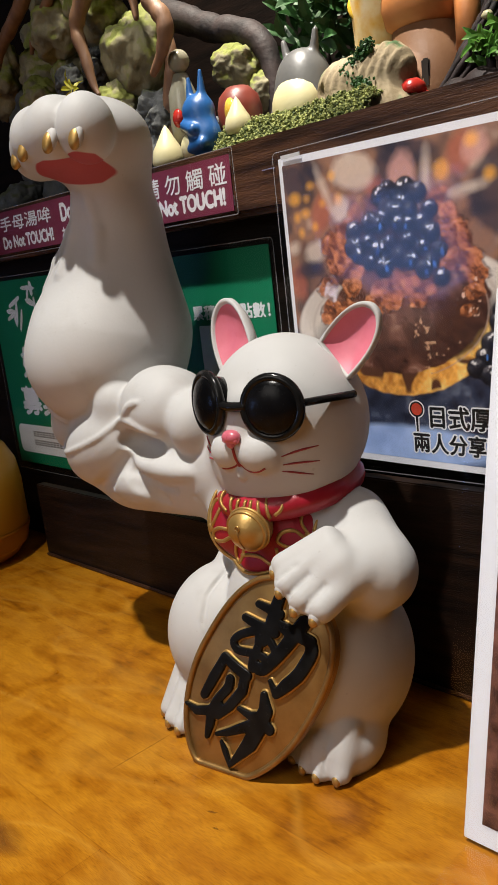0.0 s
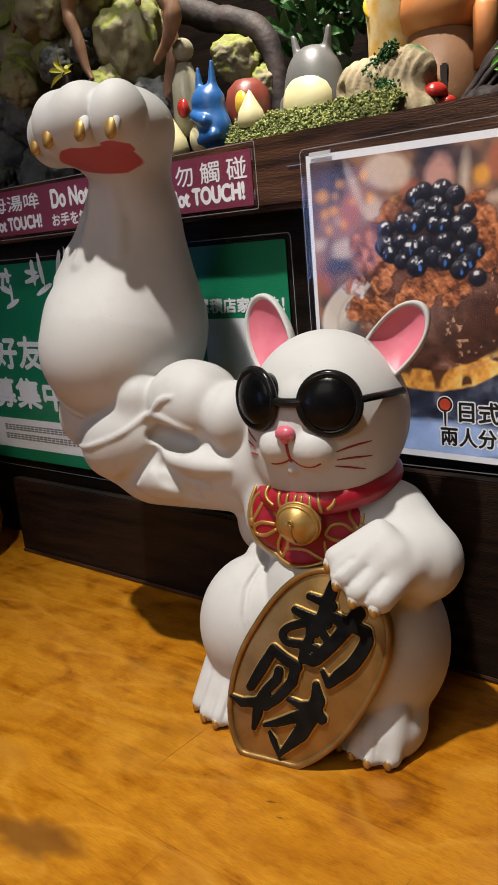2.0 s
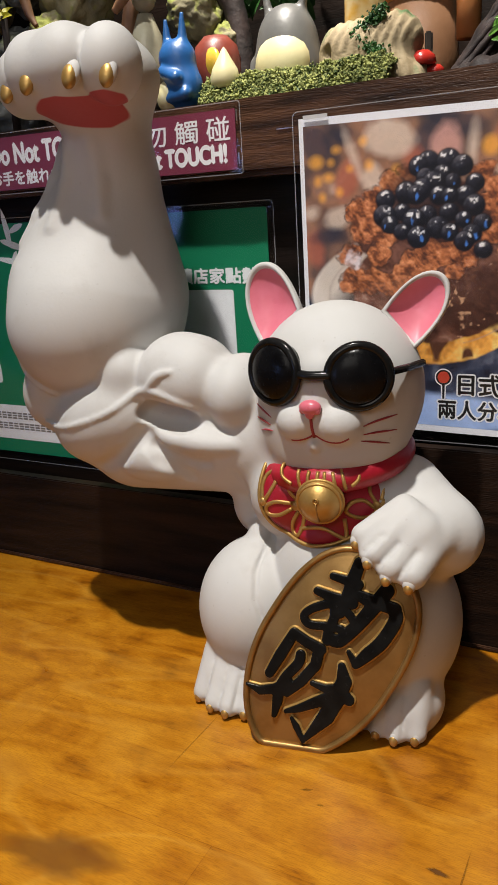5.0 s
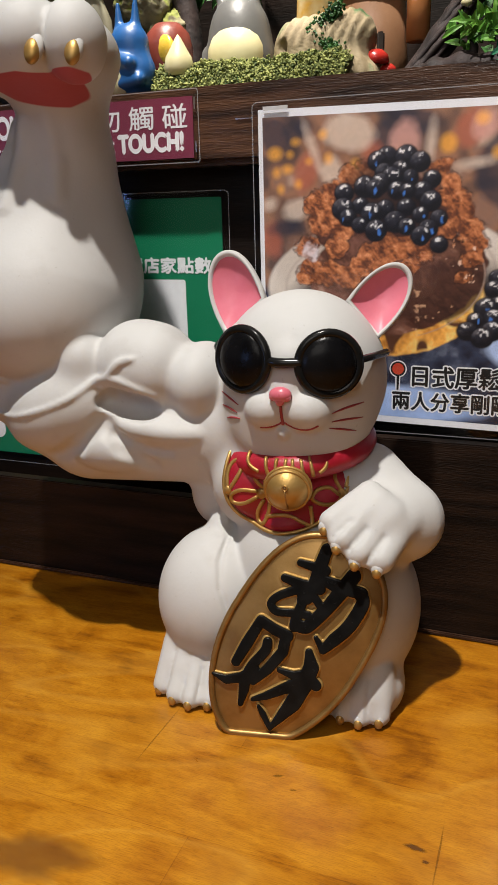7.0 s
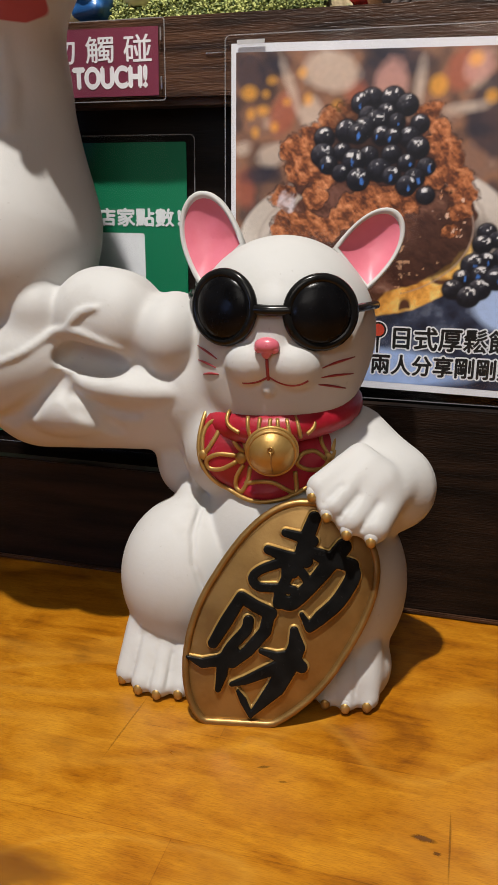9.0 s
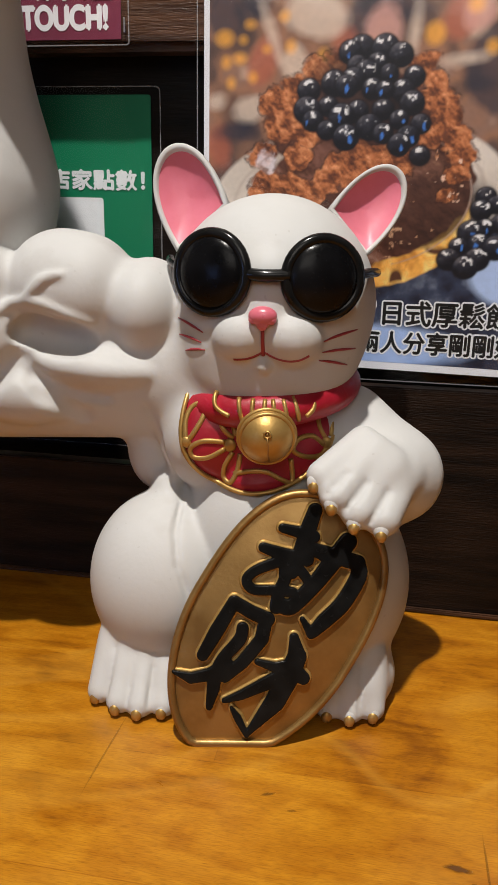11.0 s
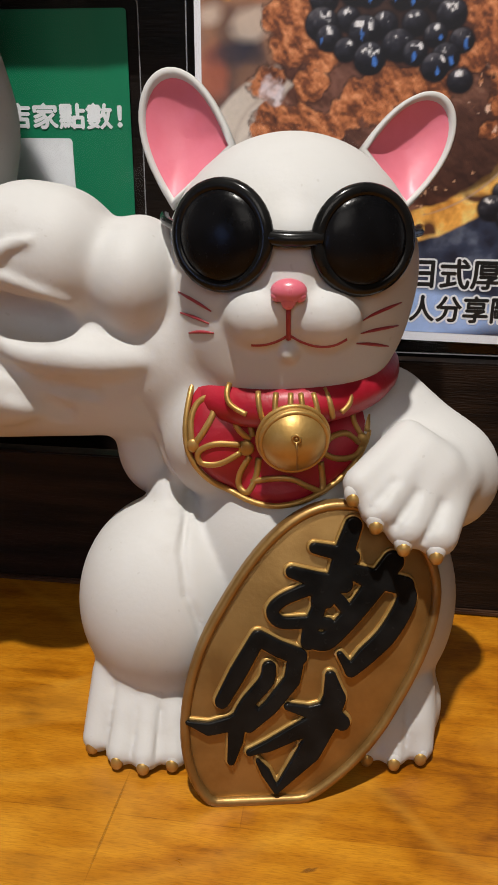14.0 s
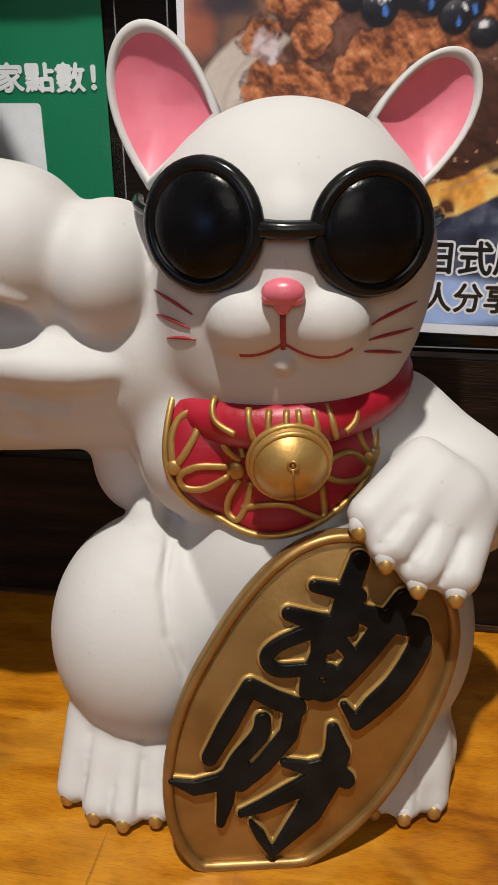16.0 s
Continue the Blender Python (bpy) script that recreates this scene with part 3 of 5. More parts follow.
    for line in ([(-5, 145.4), (-7.8, 147.8), (-10.7, 151.6), (-11.2, 156)], [(-4, 146.5), (-5, 150.5), (-6, 155)], [(-8.8, 143.6), (-19, 144), (-26, 140), (-25, 135), (-17.4, 135.2), (-8.8, 140)],
                 [(-5, 138.2), (-9, 130.5), (-9.5, 124), (-5.7, 122), (-2.3, 128.8), (-1.2, 137.4)], [(-29, 143.8), (-29.6, 153), (-27, 159.6), (-21.4, 161.9), (-20, 157), (-23.7, 149.3), (-27.2, 144)],
                 [(39.8, 141.3), (34.2, 146.5), (27.9, 145.5), (25.4, 140.3), (31, 136.6), (38.3, 136), (41.3, 139.3)], [(40.5, 144.4), (37, 151), (36, 158)], [(43, 144.6), (43, 155.5), (41, 163)],
                 [(-4.2, 126.6), (4.3, 128.8), (12.8, 128.9), (20.4, 125.2), (25.6, 124), (24.5, 136)]):
        b.tube([chest(p.x, p.y, 0.0024) for p in spline([(x * 0.001, z * 0.001, 0) for x, z in line], 5)], 0.0014, 7, 8, False, (Vector((0, 1, 0)), 0.6))
    b.ball(chest(-0.0065, 0.142, 0.0026), (0.0035, 0.0014, 0.0035), 7)
    b.ball(chest(-0.0285, 0.1425, 0.0026), (0.0026, 0.0014, 0.003), 7)
    b.ball(chest(0.0410, 0.1420, 0.0026), (0.0030, 0.0014, 0.0034), 7)

    def on_collar(x, z):
        a = -math.acos(max(-0.99, min(0.99, (x - 0.007) / 0.0475)))
        up = max(-0.0086, min(0.0086, z - 0.1610))
        out = 0.0088 * math.sqrt(max(0.0, 1 - (up / 0.0090) ** 2))
        return Vector((0.007 + (0.0405 + out) * math.cos(a), 0.029 + (0.0410 + out) * math.sin(a), z))

    for line in ([(-15, 169), (-12, 162.5), (-5, 159)], [(-1.3, 168), (1.5, 157)], [(6, 168), (6.2, 158)], [(12, 168), (11.8, 158)], [(16, 168), (17, 158)], [(21, 168), (23, 157)], [(26, 169), (28, 158)], [(36, 171), (34.5, 164), (31, 160)]):
        b.tube([on_collar(p.x, p.y) for p in spline([(x * 0.001, z * 0.001, 0) for x, z in line], 5)], 0.0012, 7, 7)

    # claws
    for x, y, z, t in ((-0.1170, -0.0145, 0.4040, -15), (-0.1405, -0.0205, 0.4055, -18), (-0.175, -0.0200, 0.4060, -18), (-0.1985, -0.0130, 0.4045, -18)):
        b.ball((x, y + 0.0022, z + 0.0022), (0.0064, 0.0040, 0.0086), 0, (t, 0, 0), 18)
        b.ball((x, y, z), (0.0052, 0.0040, 0.0078), 7, (t, 0, 0), 18)
    for x, y, z in ((0.0385, -0.0270, 0.1285), (0.0478, -0.0335, 0.1203), (0.0590, -0.0345, 0.1120), (0.0720, -0.0330, 0.1085)):
        b.ball((x, y + 0.0018, z + 0.0016), (0.0040, 0.0036, 0.0046), 0, None, 14)
        b.ball((x, y, z), (0.0029, 0.0028, 0.0035), 7, None, 14)
    for x, y in ((-0.0718, -0.0435), (-0.0583, -0.0508), (-0.0460, -0.0525), (-0.0338, -0.0490), (0.0395, -0.0300), (0.0512, -0.0338), (0.0630, -0.0348), (0.0748, -0.0300)):
        b.ball((x, y + 0.0020, 0.0058), (0.0040, 0.0034, 0.0048), 0, None, 14)
        b.ball((x, y - 0.0002, 0.0046), (0.0029, 0.0022, 0.0036), 7, None, 12)

    # bell
    b.ball((0.0130, -0.0175, 0.1505), 0.0142, 7, None, 28)
    face = Vector((0.22, -1, -0.16)).normalized().to_track_quat("Z", "Y").to_matrix()
    for r, w in ((0.0132, 0.0011), (0.0141, 0.0011)):
        b.tube([Vector((0.0130, -0.0175, 0.1505)) + face @ Vector((r * math.cos(a), r * math.sin(a), math.sqrt(0.0142 ** 2 - r * r))) for a in np.linspace(0, 2 * math.pi, 36, endpoint=False)], w, 7, 8, True)
    b.tube([(0.0155, -0.0313, 0.1530), (0.0158, -0.0316, 0.1500), (0.0160, -0.0304, 0.1450), (0.0160, -0.0272, 0.1400)], 0.0005, 9, 6)
    b.tube([(0.0155 + 0.0016 * math.cos(a), -0.0312, 0.1543 + 0.0016 * math.sin(a)) for a in np.linspace(0, 2 * math.pi, 14, endpoint=False)], 0.0006, 7, 6, True)
    b.ball((0.0155, -0.0307, 0.1543), 0.0011, 9, None, 12)

    # oval coin with raised rim and two brushed characters
    nrm, rt, up = Vector((0.1822, -0.9457, 0.2691)), Vector((0.8758, 0.0317, -0.4816)), Vector((0.4469, 0.3234, 0.8341))
    place = Matrix((rt, up, nrm)).transposed().to_4x4()
    place.translation = Vector((0.0219, -0.0407, 0.0563)) - nrm * 0.0038

    def oval(k, n=72):
        out = []
        for a in np.linspace(0, 2 * math.pi, n, endpoint=False):
            c, s = math.cos(a), math.sin(a)
            e = 2 / (2.7 if s > 0 else 1.9)
            out.append((0.0440 * k * math.copysign(abs(c) ** e, c), (0.0440 * (k - 1) + (0.0725 if s > 0 else 0.0715)) * math.copysign(abs(s) ** e, s)))
        # the foot of the coin is cut level with the table
        floor = -0.0016 + 0.0440 * (1 - k)
        for i, (x, y) in enumerate(out):
            sink = floor - (place @ Vector((x, y, 0.0))).z
            if sink > 0:
                out[i] = (x, y + sink / up.z)
        return out

    b.slab(oval(1.0), place @ Matrix.Translation((0, 0, -0.002)), 0.006, 9, 0.0015)
    b.tube([place @ Vector((x, y, 0.0042)) for x, y in oval(0.962)], 0.0021, 9, 8, True)

    gx, gy = np.meshgrid(np.arange(-0.038, 0.036, 0.0005), np.arange(-0.062, 0.072, 0.0005), indexing="ij")
    brush = np.full(gx.shape, 1.0)

    def stroke(pts, widths, smooth):
        pts = [Vector((*p, 0)) * 0.001 for p in pts]
        pts = spline(pts, smooth) if smooth else pts
        n = len(pts)
        ws = np.interp(np.linspace(0, 1, n), np.linspace(0, 1, len(widths)), widths) * 0.00048
        for i in range(n - 1):
            ax, ay, bx, by = pts[i].x, pts[i].y, pts[i + 1].x, pts[i + 1].y
            t = np.clip(((gx - ax) * (bx - ax) + (gy - ay) * (by - ay)) / ((bx - ax) ** 2 + (by - ay) ** 2 + 1e-12), 0, 1)
            np.minimum(brush, np.hypot(gx - ax - t * (bx - ax), gy - ay - t * (by - ay)) - ws[i] - (ws[i + 1] - ws[i]) * t, out=brush)

    def raised(shape, low, high, round_off, index):
        """The brushed shape as a rounded relief on the coin."""
        g = Field((-0.038, -0.062, low - 0.002), (-0.038 + 0.0005 * (shape.shape[0] - 1), -0.062 + 0.0005 * (shape.shape[1] - 1), high + 0.002), 0.0005)
        zz = g.lo[2] + g.step * np.arange(g.n[2])
        a = np.broadcast_to(shape[:, :, None] + round_off, g.n)
        c = np.broadcast_to((zz - high + round_off)[None, None, :], g.n)
        g.d = (np.minimum(np.maximum(a, c), 0) + np.hypot(np.maximum(a, 0), np.maximum(c, 0)) - round_off).astype(np.float32)
        g.d[:, :, 0] = 1
        v, q = g.net()
        b.add([place @ Vector(p) for p in v], q, index)

    stroke([(-12.4, 62.3), (-10.5, 52.3), (-8.1, 41.9), (-6.3, 29.8)], [7.6, 8.5, 8.1, 6.7], 0)
    stroke([(-21.6, 46.6), (-13.0, 49.1), (-6.2, 50.7)], [4.9, 6.3, 6.7], 0)
    stroke([(-24.9, 33.4), (-14.2, 35.5), (-3.4, 39.2)], [5.4, 7.2, 7.6], 0)
    stroke([(-15.3, 30.7), (-22.3, 21.7), (-23.8, 15.2), (-18.2, 13.0), (-8.3, 18.5), (-1.0, 21.6)], [5.9, 5.4, 5.4, 5.4, 5.4, 5.4], 5)
    stroke([(-12.9, 34.1), (-7.7, 25.1), (-6.5, 16.6), (-4.2, 11.2)], [5.9, 6.3, 6.8, 7.2], 0)
    stroke([(-4.4, 12.9), (1.2, 14.1), (3.5, 19.2), (6.4, 31.4), (8.1, 44.1), (9.6, 57.2)], [8.2, 8.2, 8.6, 8.6, 9.5, 9.5], 5)
    stroke([(-7.0, 34.2), (-0.1, 31.8), (5.7, 28.9)], [5.4, 5.4, 5.0], 0)
    stroke([(-6.2, 45.0), (2.9, 46.3), (19.2, 50.8)], [5.9, 8.6, 8.1], 0)
    stroke([(18.4, 50.4), (22.9, 45.5), (23.2, 29.7), (19.9, 17.3), (17.6, 8.6)], [8.2, 8.7, 8.7, 8.2, 5.5], 5)
    stroke([(17.6, 8.6), (10.0, 12.6)], [5.1, 2.8], 0)
    stroke([(-23.5, 2.8), (-23.5, -14.2), (-23.3, -27.9)], [6.8, 7.7, 6.3], 0)
    stroke([(-23.5, 2.8), (-13.6, 2.7), (-4.8, 3.7)], [6.8, 7.2, 7.7], 0)
    stroke([(-5.4, 2.9), (-2.2, -6.4), (-4.4, -20.9), (-8.2, -31.8)], [7.3, 7.3, 6.8, 5.9], 0)
    stroke([(-13.2, -6.3), (-11.5, -12.1), (-13.7, -23.9), (-13.5, -32.5)], [6.3, 6.8, 6.3, 6.3], 5)
    stroke([(-31.7, -42.5), (-22.4, -40.8), (-15.1, -34.3), (-10.7, -25.6)], [1.8, 5.9, 6.8, 6.3], 0)
    stroke([(-13.5, -32.5), (-10.1, -40.1), (-7.3, -48.7)], [7.7, 6.8, 3.6], 0)
    stroke([(1.8, -17.1), (10.8, -14.9), (18.2, -9.4)], [3.2, 5.5, 7.3], 0)
    stroke([(11.3, 2.6), (17.4, -4.9), (19.1, -15.9), (19.5, -30.1), (15.8, -51.0)], [5.0, 10.1, 11.0, 10.5, 2.8], 0)
    stroke([(19.3, -11.2), (25.6, -12.5)], [7.8, 6.9], 0)
    stroke([(17.8, -15.5), (10.2, -25.4), (3.3, -35.6), (-2.4, -42.1)], [9.7, 6.9, 5.1, 2.8], 0)
    stroke([(16.0, -51.4), (7.8, -46.3), (2.6, -43.6)], [2.8, 4.2, 1.9], 0)
    raised(brush, 0.003, 0.0072, 0.0006, 8)
    raised(brush - 0.0011, 0.003, 0.0052, 0.0009, 7)
    cat = b.object("lucky_cat_statue", [WHITE, PINK, BLACK, LENS, NOSE, LINE, RED, GOLD, LETTER, KOBAN])
    return tagged(cat, "white lucky cat statue, black sunglasses, muscular raised arm, golden coin", "statue")


lucky_cat()


# ---- prints and notices on the wall ----
def flat(points, mat_index=0, bm=None, y=0.0):
    """A flat polygon facing the room, from x, z points."""
    bm = bm or bmesh.new()
    f = bm.faces.new([bm.verts.new((x, y, z)) for x, z in points])
    f.normal_update()
    if f.normal.y > 0:
        f.normal_flip()
    f.material_index = mat_index
    return bm


def disc(cx, cz, rx, rz=None, n=20, turn=0.0, rough=0.0, rnd=None):
    rz = rz or rx
    out = []
    for i in range(n):
        a = 2 * math.pi * i / n
        k = 1 + (rnd.uniform(-rough, rough) if rnd else 0)
        x, z = rx * k * math.cos(a), rz * k * math.sin(a)
        out.append((cx + x * math.cos(turn) - z * math.sin(turn), cz + x * math.sin(turn) + z * math.cos(turn)))
    return out


def rounded(x0, x1, z0, z1, r, n=5):
    out = []
    for cx, cz, a0 in ((x1 - r, z1 - r, 0), (x0 + r, z1 - r, 90), (x0 + r, z0 + r, 180), (x1 - r, z0 + r, 270)):
        for i in range(n + 1):
            a = radians(a0 + 90 * i / n)
            out.append((cx + r * math.cos(a), cz + r * math.sin(a)))
    return out


def sheet(points, y, thick, bm=None):
    """A thin plate with the outline points (x, z); its front is at y."""
    bm = flat(points, 0, bm, y)
    face = bm.faces[:][-1]
    out = bmesh.ops.extrude_face_region(bm, geom=[face])
    for v in out["geom"]:
        if isinstance(v, bmesh.types.BMVert):
            v.co.y += thick
    bmesh.ops.recalc_face_normals(bm, faces=bm.faces)
    return bm


def letters(name, body, x, z, height, y, mat, parent, width=None, bold=0.0, label="", spacing=1.0):
    """Writing that faces the room; x, z: its lower left corner; width squeezes or stretches it."""
    data = bpy.data.curves.new(name, "FONT")
    data.body, data.size, data.offset, data.space_character = body, 1.0, bold, spacing
    tmp = bpy.data.objects.new(name, data)
    scene.collection.objects.link(tmp)
    dg = bpy.context.evaluated_depsgraph_get()
    me = bpy.data.meshes.new_from_object(tmp.evaluated_get(dg))
    bpy.data.objects.remove(tmp)
    bpy.data.curves.remove(data)
    co = np.empty(len(me.vertices) * 3)
    me.vertices.foreach_get("co", co)
    co = co.reshape(-1, 3)
    lo, hi = co.min(0), co.max(0)
    k = height / (hi[1] - lo[1])
    kx = width / (hi[0] - lo[0]) if width else k
    out = np.stack([x + (co[:, 0] - lo[0]) * kx, np.full(len(co), y), z + (co[:, 1] - lo[1]) * k], 1)
    me.vertices.foreach_set("co", out.ravel())
    me.name = name
    me.materials.clear()
    me.materials.append(mat)
    me.update()
    ob = new(name, me)
    ob.parent = parent
    return tagged(ob, label)


def strong(body, x, z, height, y, mat, parent, width, bold):
    """Bold writing: the same letters laid over one another, a little apart."""
    for i, (dx, dz) in enumerate(((0, 0), (bold, 0), (-bold, 0), (0, bold), (0, -bold))):
        letters("writing", body, x + dx, z + dz, height, y - 0.000004 * i, mat, parent, width)


def film(name, x0, x1, z0, z1, y, parent, r=0.004):
    ob = part(name, flat(rounded(x0, x1, z0, z1, r), 0, None, y), FILM, parent, "clear glossy laminating film")
    ob.visible_shadow = False
    outer, inner = rounded(x0, x1, z0, z1, r), rounded(x0 + 0.0007, x1 - 0.0007, z0 + 0.0007, z1 - 0.0007, r * 0.8)
    bm = bmesh.new()
    a, b = [bm.verts.new((x, y - 0.00005, z)) for x, z in outer], [bm.verts.new((x, y - 0.00005, z)) for x, z in inner]
    for i in range(len(a)):
        j = (i + 1) % len(a)
        bm.faces.new((a[i], a[j], b[j], b[i]))
    rim = part("laminate_edge", bm, EDGE, ob, "pale cut edge of the film")
    rim.visible_shadow = False
    return ob


def clear_film(name):
    """Thin clear plastic: the print shows through under a glossy skin."""
    m, n, l, p = material(name)
    out = n["Material Output"]
    tr, gl, mx, fr = n.new("ShaderNodeBsdfTransparent"), n.new("ShaderNodeBsdfGlossy"), n.new("ShaderNodeMixShader"), n.new("ShaderNodeFresnel")
    tr.inputs[0].default_value = (0.96, 0.96, 0.97, 1)
    tc, wv, bp = n.new("ShaderNodeTexCoord"), n.new("ShaderNodeTexNoise"), n.new("ShaderNodeBump")
    wv.inputs["Scale"].default_value = 18
    bp.inputs["Strength"].default_value, bp.inputs["Distance"].default_value = 0.25, 0.004
    l.new(tc.outputs["Object"], wv.inputs["Vector"])
    l.new(wv.outputs[0], bp.inputs["Height"])
    l.new(bp.outputs[0], gl.inputs["Normal"])
    l.new(bp.outputs[0], fr.inputs["Normal"])
    gl.inputs["Roughness"].default_value = 0.09
    fr.inputs["IOR"].default_value = 1.42
    l.new(fr.outputs[0], mx.inputs[0])
    l.new(tr.outputs[0], mx.inputs[1])
    l.new(gl.outputs[0], mx.inputs[2])
    l.new(mx.outputs[0], out.inputs[0])
    n.remove(p)
    return m


def ink(name, a, b, scale=200.0, rough=0.45):
    return surface(name, a, b, scale, rough, 0, 0.01, 500)


FILM = clear_film("laminate")


def edge_film(name):
    """The cut rim of a plastic film: mostly clear, slightly milky."""
    m, n, l, p = material(name)
    p.inputs["Base Color"].default_value, p.inputs["Roughness"].default_value = (0.6, 0.62, 0.66, 1), 0.25
    tr, mx = n.new("ShaderNodeBsdfTransparent"), n.new("ShaderNodeMixShader")
    mx.inputs[0].default_value = 0.35
    l.new(tr.outputs[0], mx.inputs[1])
    l.new(p.outputs[0], mx.inputs[2])
    l.new(mx.outputs[0], n["Material Output"].inputs[0])
    return m


EDGE = edge_film("laminate_edge")
CHOC = ink("chocolate_print", (0.054, 0.019, 0.014), (0.228, 0.095, 0.065), 110)
INKBLACK = ink("black_ink", (0.006, 0.006, 0.006), (0.01, 0.01, 0.01))
INKWHITE = ink("white_ink", (0.80, 0.81, 0.84), (0.84, 0.85, 0.88))
INKRED = ink("red_ink", (0.55, 0.06, 0.03), (0.62, 0.08, 0.04))
INKGREY = ink("grey_ink", (0.16, 0.15, 0.15), (0.22, 0.21, 0.21))
def soft_ink(name, colour):
    """Ink that fades out towards the rim of its blot."""
    m, n, l, p = material(name)
    p.inputs["Base Color"].default_value, p.inputs["Roughness"].default_value = (*colour, 1), 0.45
    at, tr, mx = n.new("ShaderNodeAttribute"), n.new("ShaderNodeBsdfTransparent"), n.new("ShaderNodeMixShader")
    at.attribute_name = "fade"
    l.new(at.outputs["Fac"], mx.inputs[0])
    l.new(tr.outputs[0], mx.inputs[1])
    l.new(p.outputs[0], mx.inputs[2])
    l.new(mx.outputs[0], n["Material Output"].inputs[0])
    return m


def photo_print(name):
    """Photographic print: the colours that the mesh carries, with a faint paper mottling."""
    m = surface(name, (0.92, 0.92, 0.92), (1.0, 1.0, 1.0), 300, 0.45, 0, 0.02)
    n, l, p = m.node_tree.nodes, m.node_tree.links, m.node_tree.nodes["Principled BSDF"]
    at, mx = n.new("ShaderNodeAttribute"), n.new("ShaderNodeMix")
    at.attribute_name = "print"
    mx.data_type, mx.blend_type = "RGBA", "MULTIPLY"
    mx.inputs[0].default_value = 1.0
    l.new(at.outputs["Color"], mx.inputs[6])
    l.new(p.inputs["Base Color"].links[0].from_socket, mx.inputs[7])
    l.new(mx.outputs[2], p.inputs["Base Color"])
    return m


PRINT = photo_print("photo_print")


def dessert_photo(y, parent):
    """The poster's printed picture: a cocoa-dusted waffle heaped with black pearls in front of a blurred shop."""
    rng = np.random.default_rng(5)
    nx, nz = 430, 310
    gu, gv = np.meshgrid(np.linspace(0, 1, nx), np.linspace(0, 1, nz), indexing="ij")
    low, high = (-46.2 + 290.2 * gu, 167.2 - 5.0 * gu), (-46.2 + 293.7 * gu, 375.2 - 4.4 * gu)
    X, Z = low[0] * (1 - gv) + high[0] * gv, low[1] * (1 - gv) + high[1] * gv

    def noise(cell, octaves=3, seed=0):
        r, total, amp = np.random.default_rng(seed), np.zeros(X.shape), 1.0
        for _ in range(octaves):
            g = r.random((int(310 / cell) + 4, int(240 / cell) + 4))
            a, c = (X + 50) / cell, (Z - 150) / cell
            i, j = np.floor(a).astype(int), np.floor(c).astype(int)
            a, c = a - i, c - j
            a, c = a * a * (3 - 2 * a), c * c * (3 - 2 * c)
            total += amp * (g[i, j] * (1 - a) * (1 - c) + g[i + 1, j] * a * (1 - c) + g[i, j + 1] * (1 - a) * c + g[i + 1, j + 1] * a * c - 0.5)
            cell, amp = cell / 2, amp * 0.55
        return total

    def soft(d, edge):
        return np.clip(0.5 - d / edge, 0, 1)

    def oval(x, z, rx, rz, turn=0.0):
        c, s = math.cos(turn), math.sin(turn)
        a, b = (X - x) * c + (Z - z) * s, (Z - z) * c - (X - x) * s
        return (np.hypot(a / rx, b / rz) - 1) * min(rx, rz)

    img = np.zeros((nx, nz, 3))

    def lay(mask, colour):
        img[:] = img * (1 - mask[..., None]) + mask[..., None] * (np.array(colour) if np.ndim(colour) == 1 else colour)

    def ramp(v, stops):
        ps = [s[0] for s in stops]
        return np.stack([np.interp(v, ps, [s[1][k] for s in stops]) for k in range(3)], -1)

    # blurred shop
    wide = noise(26, 3, 1)
    lay(np.ones(X.shape), ramp(wide, ((-0.5, (0.03, 0.025, 0.035)), (-0.2, (0.12, 0.07, 0.055)), (0.05, (0.30, 0.15, 0.09)), (0.25, (0.26, 0.15, 0.11)), (0.5, (0.5, 0.36, 0.27)))))
    shades = {"k": (0.03, 0.028, 0.045), "r": (0.40, 0.12, 0.07), "c": (0.62, 0.50, 0.41), "a": (1.0, 0.48, 0.06), "p": (0.60, 0.33, 0.28)}
    for c, x, z, rx, rz in (("k", -36, 362, 11, 13), ("k", 128, 335, 28, 26), ("k", 62, 366, 16, 8), ("k", 180, 322, 30, 18), ("k", 40, 357, 8, 12), ("k", -18, 366, 8, 5), ("p", 54, 352, 10, 16), ("r", 96, 360, 9, 12), ("r", -14, 338, 8, 14),
                            ("r", 33, 348, 7, 9), ("r", -40, 292, 7, 12), ("c", 16, 362, 18, 12), ("c", 5, 338, 7, 9), ("c", -9, 352, 2.6, 14), ("c", -42, 317, 6, 4), ("c", -21, 313, 10, 7), ("c", 72, 352, 3, 12), ("c", 150, 352, 18, 8),
                            ("c", 100, 339, 12, 3), ("p", 106, 362, 8, 9), ("k", -30, 300, 12, 5), ("r", 196, 350, 20, 10), ("c", 215, 330, 12, 16)):
        lay(soft(oval(x, z, rx, rz, rng.uniform(-0.4, 0.4)) + 1.5 * noise(7, 2, 9), 5.0) * 0.78, shades[c])
    for x, z, r in ((-37, 351, 4.0), (83, 352, 4.4), (21, 341, 2.6), (104, 366, 3.4), (-33, 327, 1.8), (2, 346, 2.2), (-22, 358, 2), (-20, 330, 1.9), (-28, 340, 2.8), (115, 345, 3), (-2, 362, 2.2), (58, 340, 2.4), (-26, 350, 1.6), (-36, 338, 2), (196, 352, 5), (-12, 345, 1.6), (225, 345, 3)):
        lay(soft(oval(x, z, r * 1.25, r * rng.uniform(1.0, 1.5)), 4.5) * 0.6, shades["a"])
